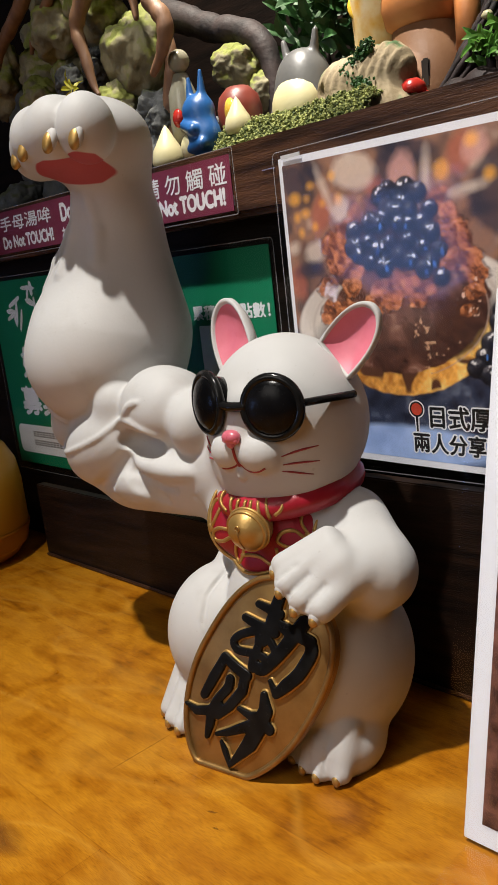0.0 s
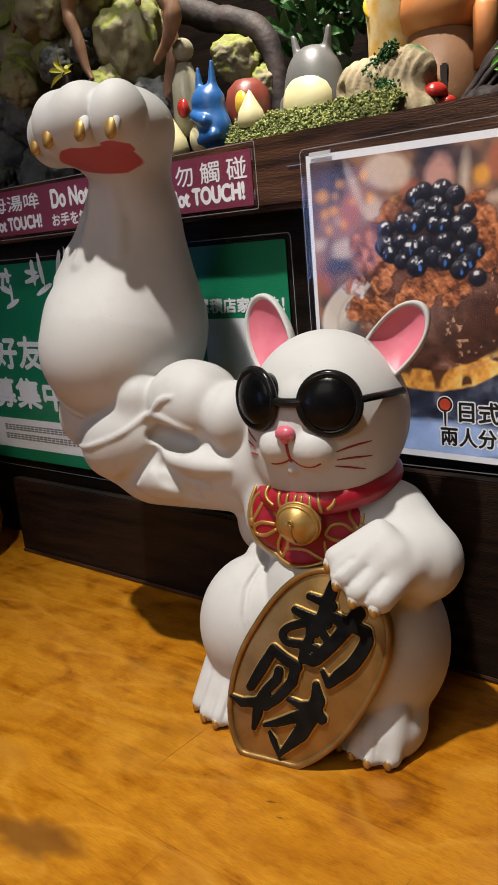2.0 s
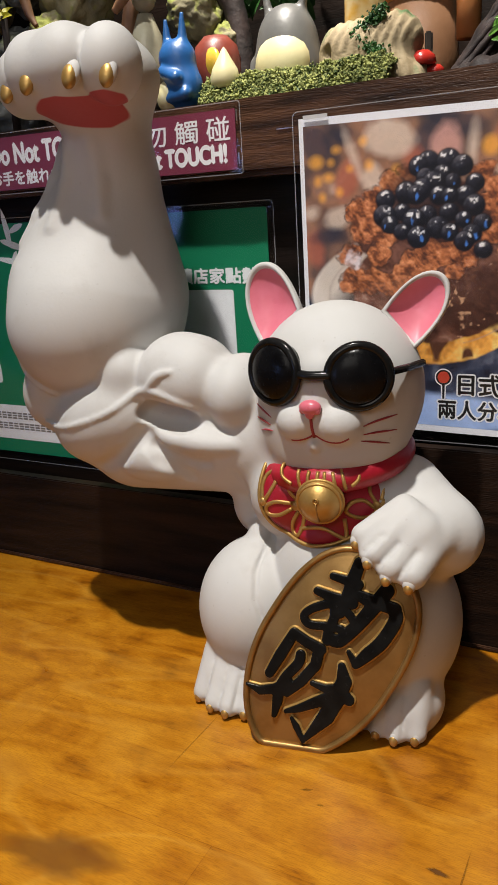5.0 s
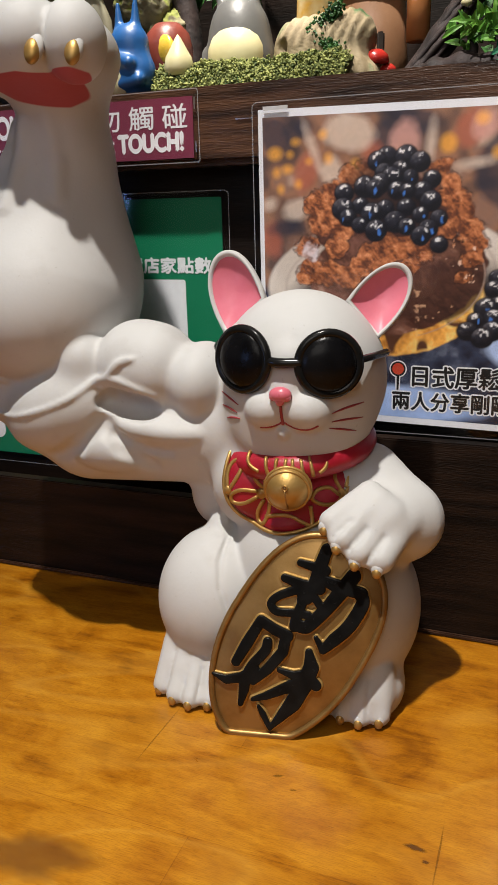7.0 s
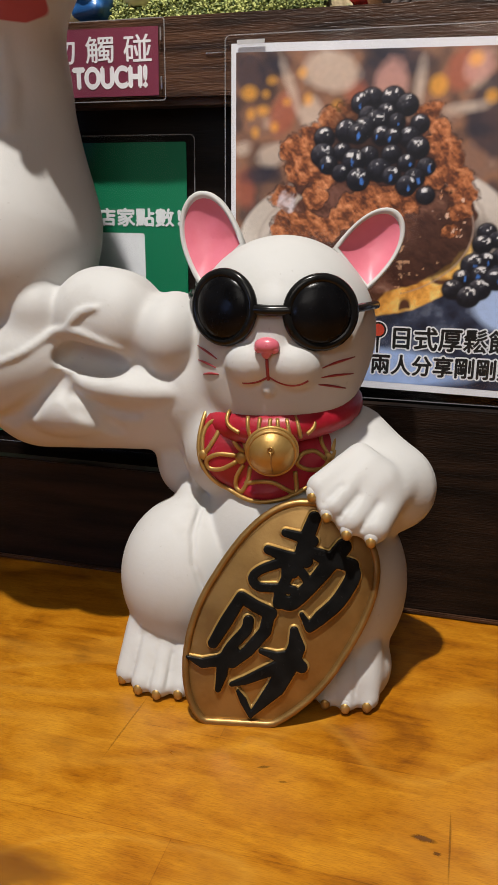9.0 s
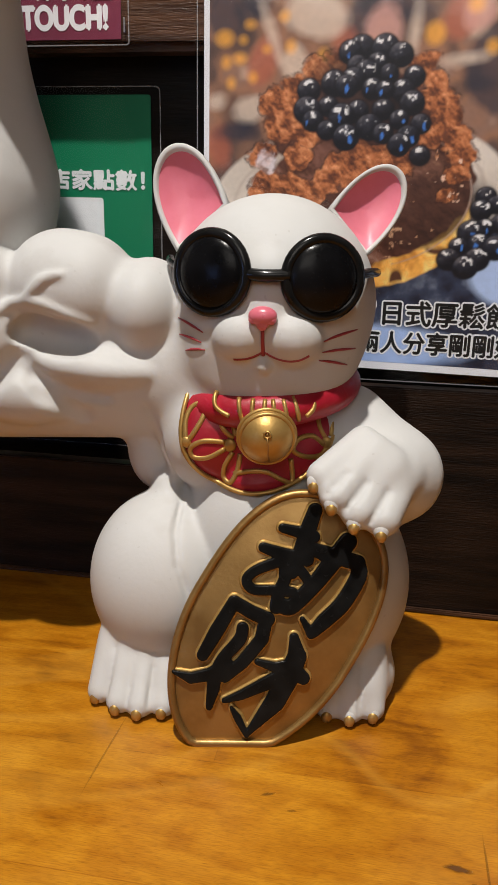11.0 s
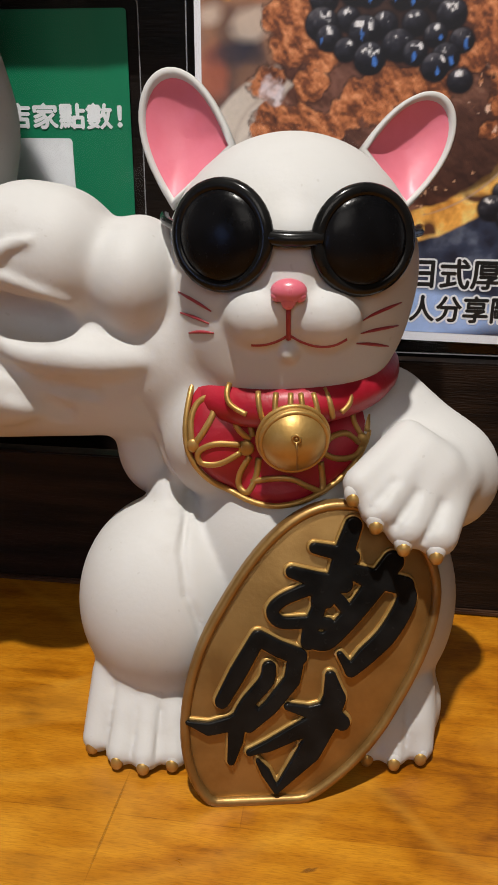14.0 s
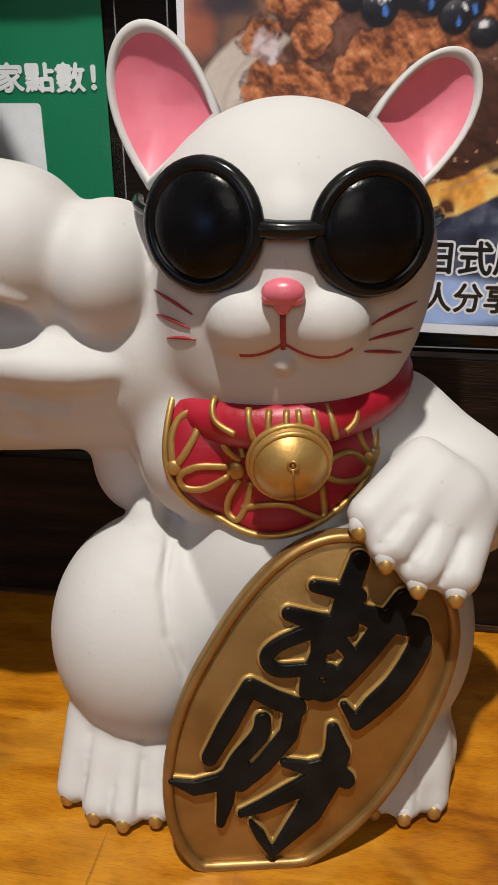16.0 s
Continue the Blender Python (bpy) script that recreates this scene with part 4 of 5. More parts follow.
    # table, tray and plate
    lay(soft(Z - 262 + 0.0004 * (X - 50) ** 2 + 6 * noise(20, 2, 3), 10), ramp(noise(9, 4, 4), ((-0.5, (0.012, 0.014, 0.03)), (0.2, (0.035, 0.045, 0.085)), (0.7, (0.12, 0.14, 0.2)))))
    lay(soft(oval(40, 175, 78, 14), 4), ramp(noise(14, 2, 5), ((-0.5, (0.25, 0.36, 0.62)), (0.5, (0.42, 0.55, 0.84)))))
    lay(soft(oval(142, 222, 28, 20), 4), (0.40, 0.50, 0.72))
    plate = oval(44, 264, 88, 44, 0.10)
    lay(soft(plate, 1.6), ramp(noise(30, 2, 6), ((-0.5, (0.50, 0.43, 0.37)), (0.5, (0.74, 0.68, 0.62)))))
    lay(soft(np.abs(plate + 7) - 0.5, 1.2) * 0.5, (0.35, 0.28, 0.24))
    lay(soft(oval(48, 250, 76, 33, 0.1), 8) * 0.9, (0.05, 0.035, 0.035))
    # waffle with chocolate runs
    waffle = oval(53, 247, 59, 36, 0.14) + 0.8 * noise(6, 2, 7)
    lay(soft(waffle, 1.4), ramp(noise(5, 3, 8) + 0.012 * (X - 60), ((-0.6, (0.42, 0.17, 0.03)), (0.2, (0.80, 0.42, 0.09)), (0.9, (0.98, 0.68, 0.24)))))
    lay(soft(noise(11, 1, 10) + 0.16, 0.12) * soft(waffle + 1, 2) * soft(Z - 236, 3), (0.09, 0.035, 0.02))

    def relief(cell, octaves, seed, gain):
        h = noise(cell, octaves, seed)
        gx, gz = np.gradient(h, 290.0 / nx, 208.0 / nz)
        return h, np.clip(0.5 + gain * (-0.45 * gx - 0.9 * gz), 0, 1)

    # chocolate body
    body = np.minimum(oval(51, 268, 62, 42, 0.16), oval(42, 304, 53, 32, -0.05)) + 2.2 * noise(9, 3, 11)
    h, light = relief(15, 4, 12, 2.2)
    lay(soft(body, 1.4), ramp(light * 0.7 + h * 0.5 + 0.15, ((0.05, (0.035, 0.012, 0.009)), (0.45, (0.10, 0.038, 0.026)), (0.8, (0.22, 0.10, 0.07)), (1.1, (0.42, 0.27, 0.21)))))
    # smooth dark dome with a glossy rim
    dome = oval(80, 262, 31, 27, 0.3) + 0.8 * noise(9, 2, 13)
    h, light = relief(8, 4, 31, 1.3)
    lay(soft(dome, 3.0) * 0.85, ramp((Z - 262) / 60 + (80 - X) / 120 + 0.9 * (light - 0.5) + 0.4 * h, ((-0.6, (0.022, 0.009, 0.008)), (0.1, (0.085, 0.034, 0.024)), (0.5, (0.19, 0.085, 0.055)), (0.9, (0.38, 0.20, 0.13)))))
    lay(soft(np.abs(oval(53, 262, 60, 40, 0.16) + 1.2) - 0.25, 0.9) * soft(70 - X, 10), (0.42, 0.30, 0.25))
    # cocoa lumps
    heap = np.full(X.shape, 9.0)
    for x, z, r in ((-5, 316, 9), (6, 324, 9), (18, 332, 8), (-4, 302, 8), (-13, 288, 8), (3, 308, 9), (14, 300, 8), (88, 318, 9), (93, 308, 9), (99, 298, 8), (85, 328, 7), (42, 286, 10), (52, 285, 9), (32, 280, 9), (26, 273, 8),
                    (-11, 270, 9), (2, 268, 9), (16, 266, 8), (104, 288, 7), (101, 278, 6), (97, 266, 5), (86, 300, 8), (66, 284, 8), (60, 274, 6), (30, 338, 6), (78, 336, 7), (40, 274, 7), (8, 286, 7)):
        heap = np.minimum(heap, oval(x, z, r * 1.2, r * 0.95, rng.uniform(-0.6, 0.6)))
    heap = heap + 3.4 * noise(6, 4, 15)
    h, light = relief(5, 4, 16, 1.1)
    lay(soft(heap, 1.6), ramp(light * 0.7 + h * 0.45 + 0.16, ((0.05, (0.050, 0.016, 0.010)), (0.36, (0.16, 0.052, 0.024)), (0.60, (0.44, 0.150, 0.055)), (0.98, (0.78, 0.36, 0.17)))))
    lay(soft(np.abs(heap - 0.6) - 0.5, 1.2) * soft(-light + 0.45, 0.2) * 0.8, (0.03, 0.010, 0.007))
    # flakes on the dome, pale cream at one side
    flake = 0.24 - noise(4.5, 4, 17) + 0.02 * np.abs(X - 98 + 0.3 * (Z - 275)) + 0.0009 * (Z - 276) ** 2
    lay(soft(flake, 0.10), ramp(noise(3, 2, 18), ((-0.4, (0.50, 0.22, 0.10)), (0.2, (0.75, 0.52, 0.40)))))
    crumb = 0.26 - noise(4, 4, 19) + 0.015 * np.abs(X - 68) + 0.012 * np.abs(Z - 248)
    lay(soft(crumb, 0.10), (0.52, 0.30, 0.18))
    lay(soft(oval(-11, 283, 6, 7) + 2.5 * noise(4, 3, 20), 1.6) * 0.8, ramp(noise(3, 3, 21), ((-0.4, (0.22, 0.15, 0.14)), (0.3, (0.68, 0.62, 0.66)))))
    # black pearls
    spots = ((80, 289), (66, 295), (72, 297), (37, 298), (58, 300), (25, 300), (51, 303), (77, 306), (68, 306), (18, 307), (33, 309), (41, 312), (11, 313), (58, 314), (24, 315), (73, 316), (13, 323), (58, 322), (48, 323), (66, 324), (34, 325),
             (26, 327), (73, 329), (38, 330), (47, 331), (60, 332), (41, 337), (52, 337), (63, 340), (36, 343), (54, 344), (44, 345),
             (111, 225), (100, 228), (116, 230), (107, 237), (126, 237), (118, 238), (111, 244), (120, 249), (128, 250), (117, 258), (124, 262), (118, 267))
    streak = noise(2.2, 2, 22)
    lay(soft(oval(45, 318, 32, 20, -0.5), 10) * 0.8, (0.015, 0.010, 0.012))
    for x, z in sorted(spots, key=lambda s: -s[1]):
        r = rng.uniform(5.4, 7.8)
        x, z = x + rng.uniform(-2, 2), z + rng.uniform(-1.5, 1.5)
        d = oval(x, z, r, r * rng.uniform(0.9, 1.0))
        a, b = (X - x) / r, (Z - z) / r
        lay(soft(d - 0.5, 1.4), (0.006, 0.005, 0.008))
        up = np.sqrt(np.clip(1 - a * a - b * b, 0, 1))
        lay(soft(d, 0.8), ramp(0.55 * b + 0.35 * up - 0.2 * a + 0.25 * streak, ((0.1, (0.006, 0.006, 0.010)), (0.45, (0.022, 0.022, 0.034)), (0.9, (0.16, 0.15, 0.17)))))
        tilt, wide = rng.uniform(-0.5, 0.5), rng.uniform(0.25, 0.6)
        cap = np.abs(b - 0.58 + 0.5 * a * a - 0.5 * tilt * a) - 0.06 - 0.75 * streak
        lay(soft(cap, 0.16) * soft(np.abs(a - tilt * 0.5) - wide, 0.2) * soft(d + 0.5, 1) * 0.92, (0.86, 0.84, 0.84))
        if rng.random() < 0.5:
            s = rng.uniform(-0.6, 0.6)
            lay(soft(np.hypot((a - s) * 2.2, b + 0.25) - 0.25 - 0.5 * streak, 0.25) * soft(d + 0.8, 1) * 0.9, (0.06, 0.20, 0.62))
    verts = np.stack([X / 1000, np.full(X.shape, y), Z / 1000], -1).reshape(-1, 3)
    i, j = np.meshgrid(np.arange(nx - 1), np.arange(nz - 1), indexing="ij")
    k = (i * nz + j).ravel()
    me = bpy.data.meshes.new("photo")
    me.from_pydata(verts.tolist(), [], np.stack([k, k + nz, k + nz + 1, k + 1], -1).tolist())
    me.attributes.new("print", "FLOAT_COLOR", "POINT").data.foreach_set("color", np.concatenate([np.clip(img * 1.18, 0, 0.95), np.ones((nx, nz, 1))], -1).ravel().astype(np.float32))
    me.materials.append(PRINT)
    ob = new("photo", me)
    ob.parent = parent
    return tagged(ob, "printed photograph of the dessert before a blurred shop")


def dessert_poster():
    rnd = random.Random(5)
    t = empty("dessert_poster", "laminated poster of a chocolate waffle dessert with black pearls", "poster")
    y = 0.1105
    part("page", sheet([(-0.0495, 0.1625), (0.2475, 0.1575), (0.2515, 0.3755), (-0.0495, 0.3805)], y, 0.0006), PAPER, t, "white paper with narrow border")
    film("laminate", -0.0535, 0.2545, 0.1535, 0.3855, y - 0.0018, t)
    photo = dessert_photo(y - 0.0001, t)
    step = [0.0]

    def layer(name, polys, mat):
        step[0] += 0.000003
        bm = bmesh.new()
        for q in polys:
            step[0] += 0.000001
            flat(q, 0, bm, y - 0.0001 - step[0])
        return part(name, bm, mat, photo)

    step[0] += 0.0001
    yy = y - 0.0001 - step[0]
    for body, x, z, h, w in (("日式厚鬆餅", 0.0650, 0.1888, 0.0150, 0.0770), ("兩人分享剛剛好", 0.0510, 0.1712, 0.0135, 0.0960)):
        for i in range(12):
            a = i * math.pi / 6
            letters("caption_outline", body, x + 0.0014 * math.cos(a), z + 0.0014 * math.sin(a), h, yy - 0.000004 * i, INKWHITE, photo, w)
        for i, (dx, dz) in enumerate(((0, 0), (0.0004, 0), (-0.0004, 0), (0, 0.0004), (0, -0.0004))):
            letters("caption", body, x + dx, z + dz, h, yy - 0.00008 - 0.000004 * i, INKBLACK, photo, w)
    pin = [(disc(0.0545, 0.2010, 0.0063, 0.0063, 24), INKWHITE), ([(0.0525, 0.1985), (0.0565, 0.1985), (0.0560, 0.1845), (0.0530, 0.1845)], INKWHITE), (disc(0.0545, 0.2010, 0.0054, 0.0054, 24), INKBLACK),
           ([(0.0535, 0.1985), (0.0555, 0.1985), (0.0552, 0.1855), (0.0538, 0.1855)], INKBLACK), (disc(0.0545, 0.2010, 0.0042, 0.0042, 24), INKRED)]
    step[0] += 0.0002
    for q, mat in pin:
        layer("map_pin", [q], mat)
    part("tape", sheet([(-0.0450, 0.3795), (-0.0270, 0.3798), (-0.0268, 0.3822), (-0.0452, 0.3822)], y - 0.0020, 0.0003), FILM_TAPE, t, "strip of clear tape")
    part("staple", box(bmesh.new(), -0.0670, -0.0540, 0.1108, 0.1116, 0.3755, 0.3762, 0.0002), STEEL, t, "bright steel staple")


def warning_strip():
    t = empty("warning_strip", "laminated plum warning strip with white lettering fixed to the shelf edge", "sign")
    y = 0.1110
    part("page", sheet([(-0.4990, 0.3520), (-0.1005, 0.3515), (-0.1000, 0.3935), (-0.4990, 0.3960)], y, 0.0005), PURPLE, t)
    film("laminate", -0.5030, -0.0950, 0.3480, 0.3985, y - 0.0010, t, 0.002)
    for body, x, z, h, width, bold in (("手母湯哞", -0.4700, 0.3750, 0.0150, 0.1050, 0.0003), ("Do Not TOUCH!", -0.4690, 0.3570, 0.0120, 0.1040, 0.0008), ("Do Not TOUCH!", -0.3455, 0.3728, 0.0165, 0.1250, 0.0009),
                                       ("お手を触れないで", -0.3480, 0.3555, 0.0115, 0.1080, 0.0004), ("請", -0.2080, 0.3728, 0.0162, 0.0200, 0.0002), ("勿", -0.1805, 0.3728, 0.0162, 0.0195, 0.0002),
                                       ("觸", -0.1530, 0.3728, 0.0162, 0.0205, 0.0002), ("碰", -0.1250, 0.3728, 0.0162, 0.0200, 0.0002), ("Do Not TOUCH!", -0.2130, 0.3572, 0.0126, 0.1040, 0.0009)):
        strong(body, x, z, h, y - 0.0003, INKWHITE, t, width, bold)
    for z in (0.359, 0.3885):
        part("staple", box(bmesh.new(), -0.0985, -0.0975, y - 0.0016, y - 0.0008, z - 0.004, z + 0.004, 0.0002), STEEL, t, "bright steel staple")


def green_notice():
    rnd = random.Random(8)
    t = empty("green_notice", "laminated green promotion notice with white lettering behind the counter board", "poster")
    y = 0.1340
    part("page", sheet(rounded(-0.5650, -0.0900, 0.0980, 0.3240, 0.002), y, 0.0006), GREEN, t)
    film("laminate", -0.5700, -0.0830, 0.0895, 0.3290, y - 0.0014, t)
    w = y - 0.0004
    for cx, cz in ((-0.515, 0.290), (-0.465, 0.296), (-0.415, 0.302), (-0.365, 0.304)):
        for k in range(6):
            a = rnd.uniform(-0.4, 0.4) + (0 if k % 2 else 1.4)
            bm = flat(disc(cx + rnd.uniform(-0.014, 0.014), cz + rnd.uniform(-0.018, 0.018), rnd.uniform(0.009, 0.018), rnd.uniform(0.0025, 0.004), 8, a, 0.15, rnd), 0, None, w - 0.00002 * k)
            part("headline_stroke", bm, INKWHITE, t)
    strong("好友", -0.5180, 0.2080, 0.0360, w, INKWHITE, t, 0.0900, 0.0014)
    strong("募集中", -0.5330, 0.1620, 0.0340, w, INKWHITE, t, 0.1350, 0.0014)
    strong("累積店家點數！", -0.1910, 0.2660, 0.0125, w, INKWHITE, t, 0.0960, 0.0005)
    part("code_panel", flat(rounded(-0.1850, -0.1235, 0.1980, 0.2610, 0.002), 0, None, w), INKWHITE, t, "blank white panel")
    part("text_panel", flat(rounded(-0.5560, -0.3200, 0.1120, 0.1480, 0.008), 0, None, w), INKWHITE, t, "white panel with grey lines")
    bm = bmesh.new()
    for z in (0.1335, 0.1225):
        x = -0.520
        while x < -0.34:
            for dz in (0, 0.0026, 0.0052):
                flat([(x, z + dz), (x + 0.0055, z + dz), (x + 0.0055, z + dz + 0.0016), (x, z + dz + 0.0016)], 0, bm, w - 0.0002)
            x += 0.0072
    part("text_lines", bm, INKGREY, t, "illegible small print as plain bars")


def standing_card():
    t = empty("menu_card", "white laminated menu card standing on the counter", "card")
    m = pose(0.155, -0.0235, 0.0, -12, 0, 0)
    t.matrix_world = m
    part("page", sheet(rounded(0.0, 0.21, 0.003, 0.290, 0.001), 0.0, 0.0008), PAPER, t)
    ob = part("laminate", flat(rounded(-0.012, 0.222, 0.0, 0.300, 0.004), 0, None, -0.0012), FILM, t, "clear glossy laminating film")
    ob.visible_shadow = False
    part("photo", flat([(0.010, 0.014), (0.200, 0.014), (0.200, 0.20), (0.010, 0.20)], 0, None, -0.0003), CHOC, t, "dark brown printed picture")
    foot = bmesh.new()
    foot.faces.new([foot.verts.new(p) for p in ((0.158, -0.066, 0.0012), (0.367, -0.066, 0.0012), (0.367, -0.026, 0.0012), (0.158, -0.026, 0.0012))])
    foot.transform(m.inverted())
    part("foot", foot, FILM, t, "clear plastic foot lying on the counter").visible_shadow = False
    part("support", box(bmesh.new(), 0.06, 0.15, 0.002, 0.07, 0.001, 0.004, 0.0005), PAPER, t)


FILM_TAPE = surface("clear_tape", (0.5, 0.5, 0.52), (0.6, 0.6, 0.62), 200, 0.2)
STEEL = surface("staple_steel", (0.6, 0.6, 0.62), (0.7, 0.7, 0.7), 200, 0.3, 1.0)
dessert_poster()
warning_strip()
green_notice()
standing_card()


# ---- yellow jar at the end of the counter ----
def lathe(profile, seg=40):
    bm = bmesh.new()
    rings = []
    for r, z in profile:
        rings.append([bm.verts.new((r * math.cos(2 * math.pi * i / seg), r * math.sin(2 * math.pi * i / seg), z)) for i in range(seg)] if r > 1e-6 else [bm.verts.new((0, 0, z))])
    for a, b in zip(rings, rings[1:]):
        for i in range(seg):
            q = [a[i % len(a)], a[(i + 1) % len(a)], b[(i + 1) % len(b)], b[i % len(b)]]
            q = list(dict.fromkeys(q))
            if len(q) > 2:
                bm.faces.new(q)
    bmesh.ops.recalc_face_normals(bm, faces=bm.faces)
    return bm


def yellow_jar():
    t = empty("yellow_jar", "rounded yellow glazed jar standing on the counter", "jar")
    t.matrix_world = pose(-0.552, 0.030, 0.0)
    part("body", lathe([(0, 0.0), (0.055, 0.0), (0.068, 0.004), (0.078, 0.018), (0.083, 0.04), (0.083, 0.09), (0.080, 0.115), (0.070, 0.135), (0.055, 0.147), (0.03, 0.154), (0, 0.156)]), YELLOW, t, "", True)
    part("base_band", lathe([(0.0785, 0.016), (0.0842, 0.035), (0.0846, 0.037), (0.0842, 0.0395)]), AMBER, t, "darker amber band", True)


AMBER = surface("amber_glaze", (0.36, 0.14, 0.01), (0.42, 0.18, 0.015), 9, 0.35)
yellow_jar()


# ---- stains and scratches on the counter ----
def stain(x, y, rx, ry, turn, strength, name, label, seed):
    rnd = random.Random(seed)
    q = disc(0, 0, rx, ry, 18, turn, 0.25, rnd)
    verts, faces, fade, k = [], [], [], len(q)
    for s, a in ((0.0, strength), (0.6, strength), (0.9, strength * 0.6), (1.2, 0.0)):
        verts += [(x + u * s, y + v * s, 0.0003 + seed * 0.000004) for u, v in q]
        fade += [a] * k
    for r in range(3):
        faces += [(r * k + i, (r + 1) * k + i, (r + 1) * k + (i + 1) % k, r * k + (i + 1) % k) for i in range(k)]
    me = bpy.data.meshes.new(name)
    me.from_pydata(verts, [], faces)
    me.materials.append(STAIN)
    me.attributes.new("fade", "FLOAT", "POINT").data.foreach_set("value", fade)
    ob = new(name, me)
    ob.visible_shadow = False
    return tagged(ob, label, "", "", "structure")


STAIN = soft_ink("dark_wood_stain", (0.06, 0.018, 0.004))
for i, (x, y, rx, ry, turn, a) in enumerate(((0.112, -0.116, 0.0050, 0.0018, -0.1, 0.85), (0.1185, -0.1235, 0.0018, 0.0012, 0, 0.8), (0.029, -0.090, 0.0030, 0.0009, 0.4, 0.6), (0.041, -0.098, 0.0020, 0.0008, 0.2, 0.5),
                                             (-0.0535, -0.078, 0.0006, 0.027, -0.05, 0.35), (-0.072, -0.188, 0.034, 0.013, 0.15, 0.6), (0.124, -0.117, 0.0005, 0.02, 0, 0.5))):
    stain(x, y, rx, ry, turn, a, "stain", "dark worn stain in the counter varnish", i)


# ---- the room's screen, seen as a bluish sheen in the laminate ----
def wall_screen():
    t = empty("television", "switched-on television with a bluish picture on the far wall", "television")
    t.matrix_world = pose(-2.05, -2.985, 0.36)
    part("case", box(bmesh.new(), -0.42, 0.42, -0.012, 0.030, -0.30, 0.30, 0.006), BLACK, t)
    m, n, l, p = material("blue_screen_glow")
    p.inputs["Base Color"].default_value = (0.02, 0.02, 0.03, 1)
    p.inputs["Emission Color"].default_value = (0.28, 0.45, 1.0, 1)
    p.inputs["Emission Strength"].default_value = 4.5
    part("screen", box(bmesh.new(), -0.39, 0.39, 0.0305, 0.034, -0.27, 0.27, 0.002), m, t, "glowing blue picture")


wall_screen()


# ---- the display shelf ----
def mossy(name, stone_a, stone_b, moss, amount):
    """Stone with moss on what faces up and in patches."""
    m = surface(name, stone_a, stone_b, 45, 0.8, 0, 1.0, 200)
    n, l, p = m.node_tree.nodes, m.node_tree.links, m.node_tree.nodes["Principled BSDF"]
    ge, sp, ns, ad, rp, mx = (n.new("ShaderNode" + k) for k in ("NewGeometry", "SeparateXYZ", "TexNoise", "Math", "ValToRGB", "Mix"))
    ns.inputs["Scale"].default_value, ns.inputs["Detail"].default_value = 55, 5
    l.new(n["Texture Coordinate"].outputs["Object"], ns.inputs["Vector"])
    l.new(ge.outputs["Normal"], sp.inputs[0])
    ad.operation = "MULTIPLY_ADD"
    l.new(sp.outputs[2], ad.inputs[0])
    ad.inputs[1].default_value = 0.22
    l.new(ns.outputs[0], ad.inputs[2])
    rp.color_ramp.elements[0].position, rp.color_ramp.elements[1].position = 0.62 - amount, 0.75 - amount
    l.new(ad.outputs[0], rp.inputs[0])
    mx.data_type = "RGBA"
    l.new(rp.outputs[0], mx.inputs[0])
    l.new(p.inputs["Base Color"].links[0].from_socket, mx.inputs[6])
    mx.inputs[7].default_value = (*moss, 1)
    l.new(mx.outputs[2], p.inputs["Base Color"])
    return m


ROCK = mossy("mossy_stone", (0.14, 0.125, 0.075), (0.29, 0.26, 0.15), (0.19, 0.21, 0.04), 0.12)
SLATE = mossy("grey_stone", (0.05, 0.055, 0.055), (0.11, 0.115, 0.115), (0.07, 0.08, 0.04), -0.02)
ROOT = surface("root_wood", (0.12, 0.055, 0.028), (0.27, 0.145, 0.075), 60, 0.55, 0, 0.6, 240, (1, 1, 0.25))
BARK = surface("dark_bark", (0.010, 0.006, 0.006), (0.036, 0.021, 0.019), 60, 0.7, 0, 0.9, 160)
STUMP = mossy("weathered_stump", (0.20, 0.15, 0.08), (0.36, 0.29, 0.18), (0.05, 0.10, 0.03), -0.06)
MOSS = surface("moss", (0.045, 0.075, 0.014), (0.17, 0.20, 0.05), 130, 0.85)
def speckled(m, low, high):
    """Lets every small lump take its own tone between two colours."""
    n, l, p = m.node_tree.nodes, m.node_tree.links, m.node_tree.nodes["Principled BSDF"]
    ge, rp = n.new("ShaderNodeNewGeometry"), n.new("ShaderNodeValToRGB")
    rp.color_ramp.elements[0].color, rp.color_ramp.elements[1].color = (*low, 1), (*high, 1)
    l.new(ge.outputs["Random Per Island"], rp.inputs[0])
    l.new(rp.outputs[0], p.inputs["Base Color"])


speckled(MOSS, (0.035, 0.06, 0.010), (0.34, 0.36, 0.11))
LEAF = surface("bright_leaf", (0.06, 0.20, 0.02), (0.16, 0.36, 0.05), 90, 0.5)
TEAL = surface("teal_foliage", (0.02, 0.14, 0.07), (0.04, 0.22, 0.12), 90, 0.6)
DEEP = surface("dark_leaf", (0.01, 0.05, 0.008), (0.03, 0.11, 0.02), 60, 0.5)
YLEAF = surface("yellow_leaf", (0.42, 0.40, 0.02), (0.55, 0.5, 0.05), 60, 0.5)
GREYFIG = surface("grey_figurine_paint", (0.10, 0.10, 0.10), (0.13, 0.13, 0.125), 40, 0.4)
CREAM = surface("cream_figurine_paint", (0.55, 0.50, 0.28), (0.62, 0.57, 0.34), 40, 0.4)
BLUEFIG = surface("blue_figurine_paint", (0.015, 0.08, 0.24), (0.02, 0.10, 0.30), 40, 0.35)
REDGLOSS = surface("red_toadstool_paint", (0.36, 0.02, 0.015), (0.45, 0.03, 0.02), 40, 0.25)
MAROON = surface("maroon_paint", (0.16, 0.03, 0.02), (0.21, 0.045, 0.03), 40, 0.4)
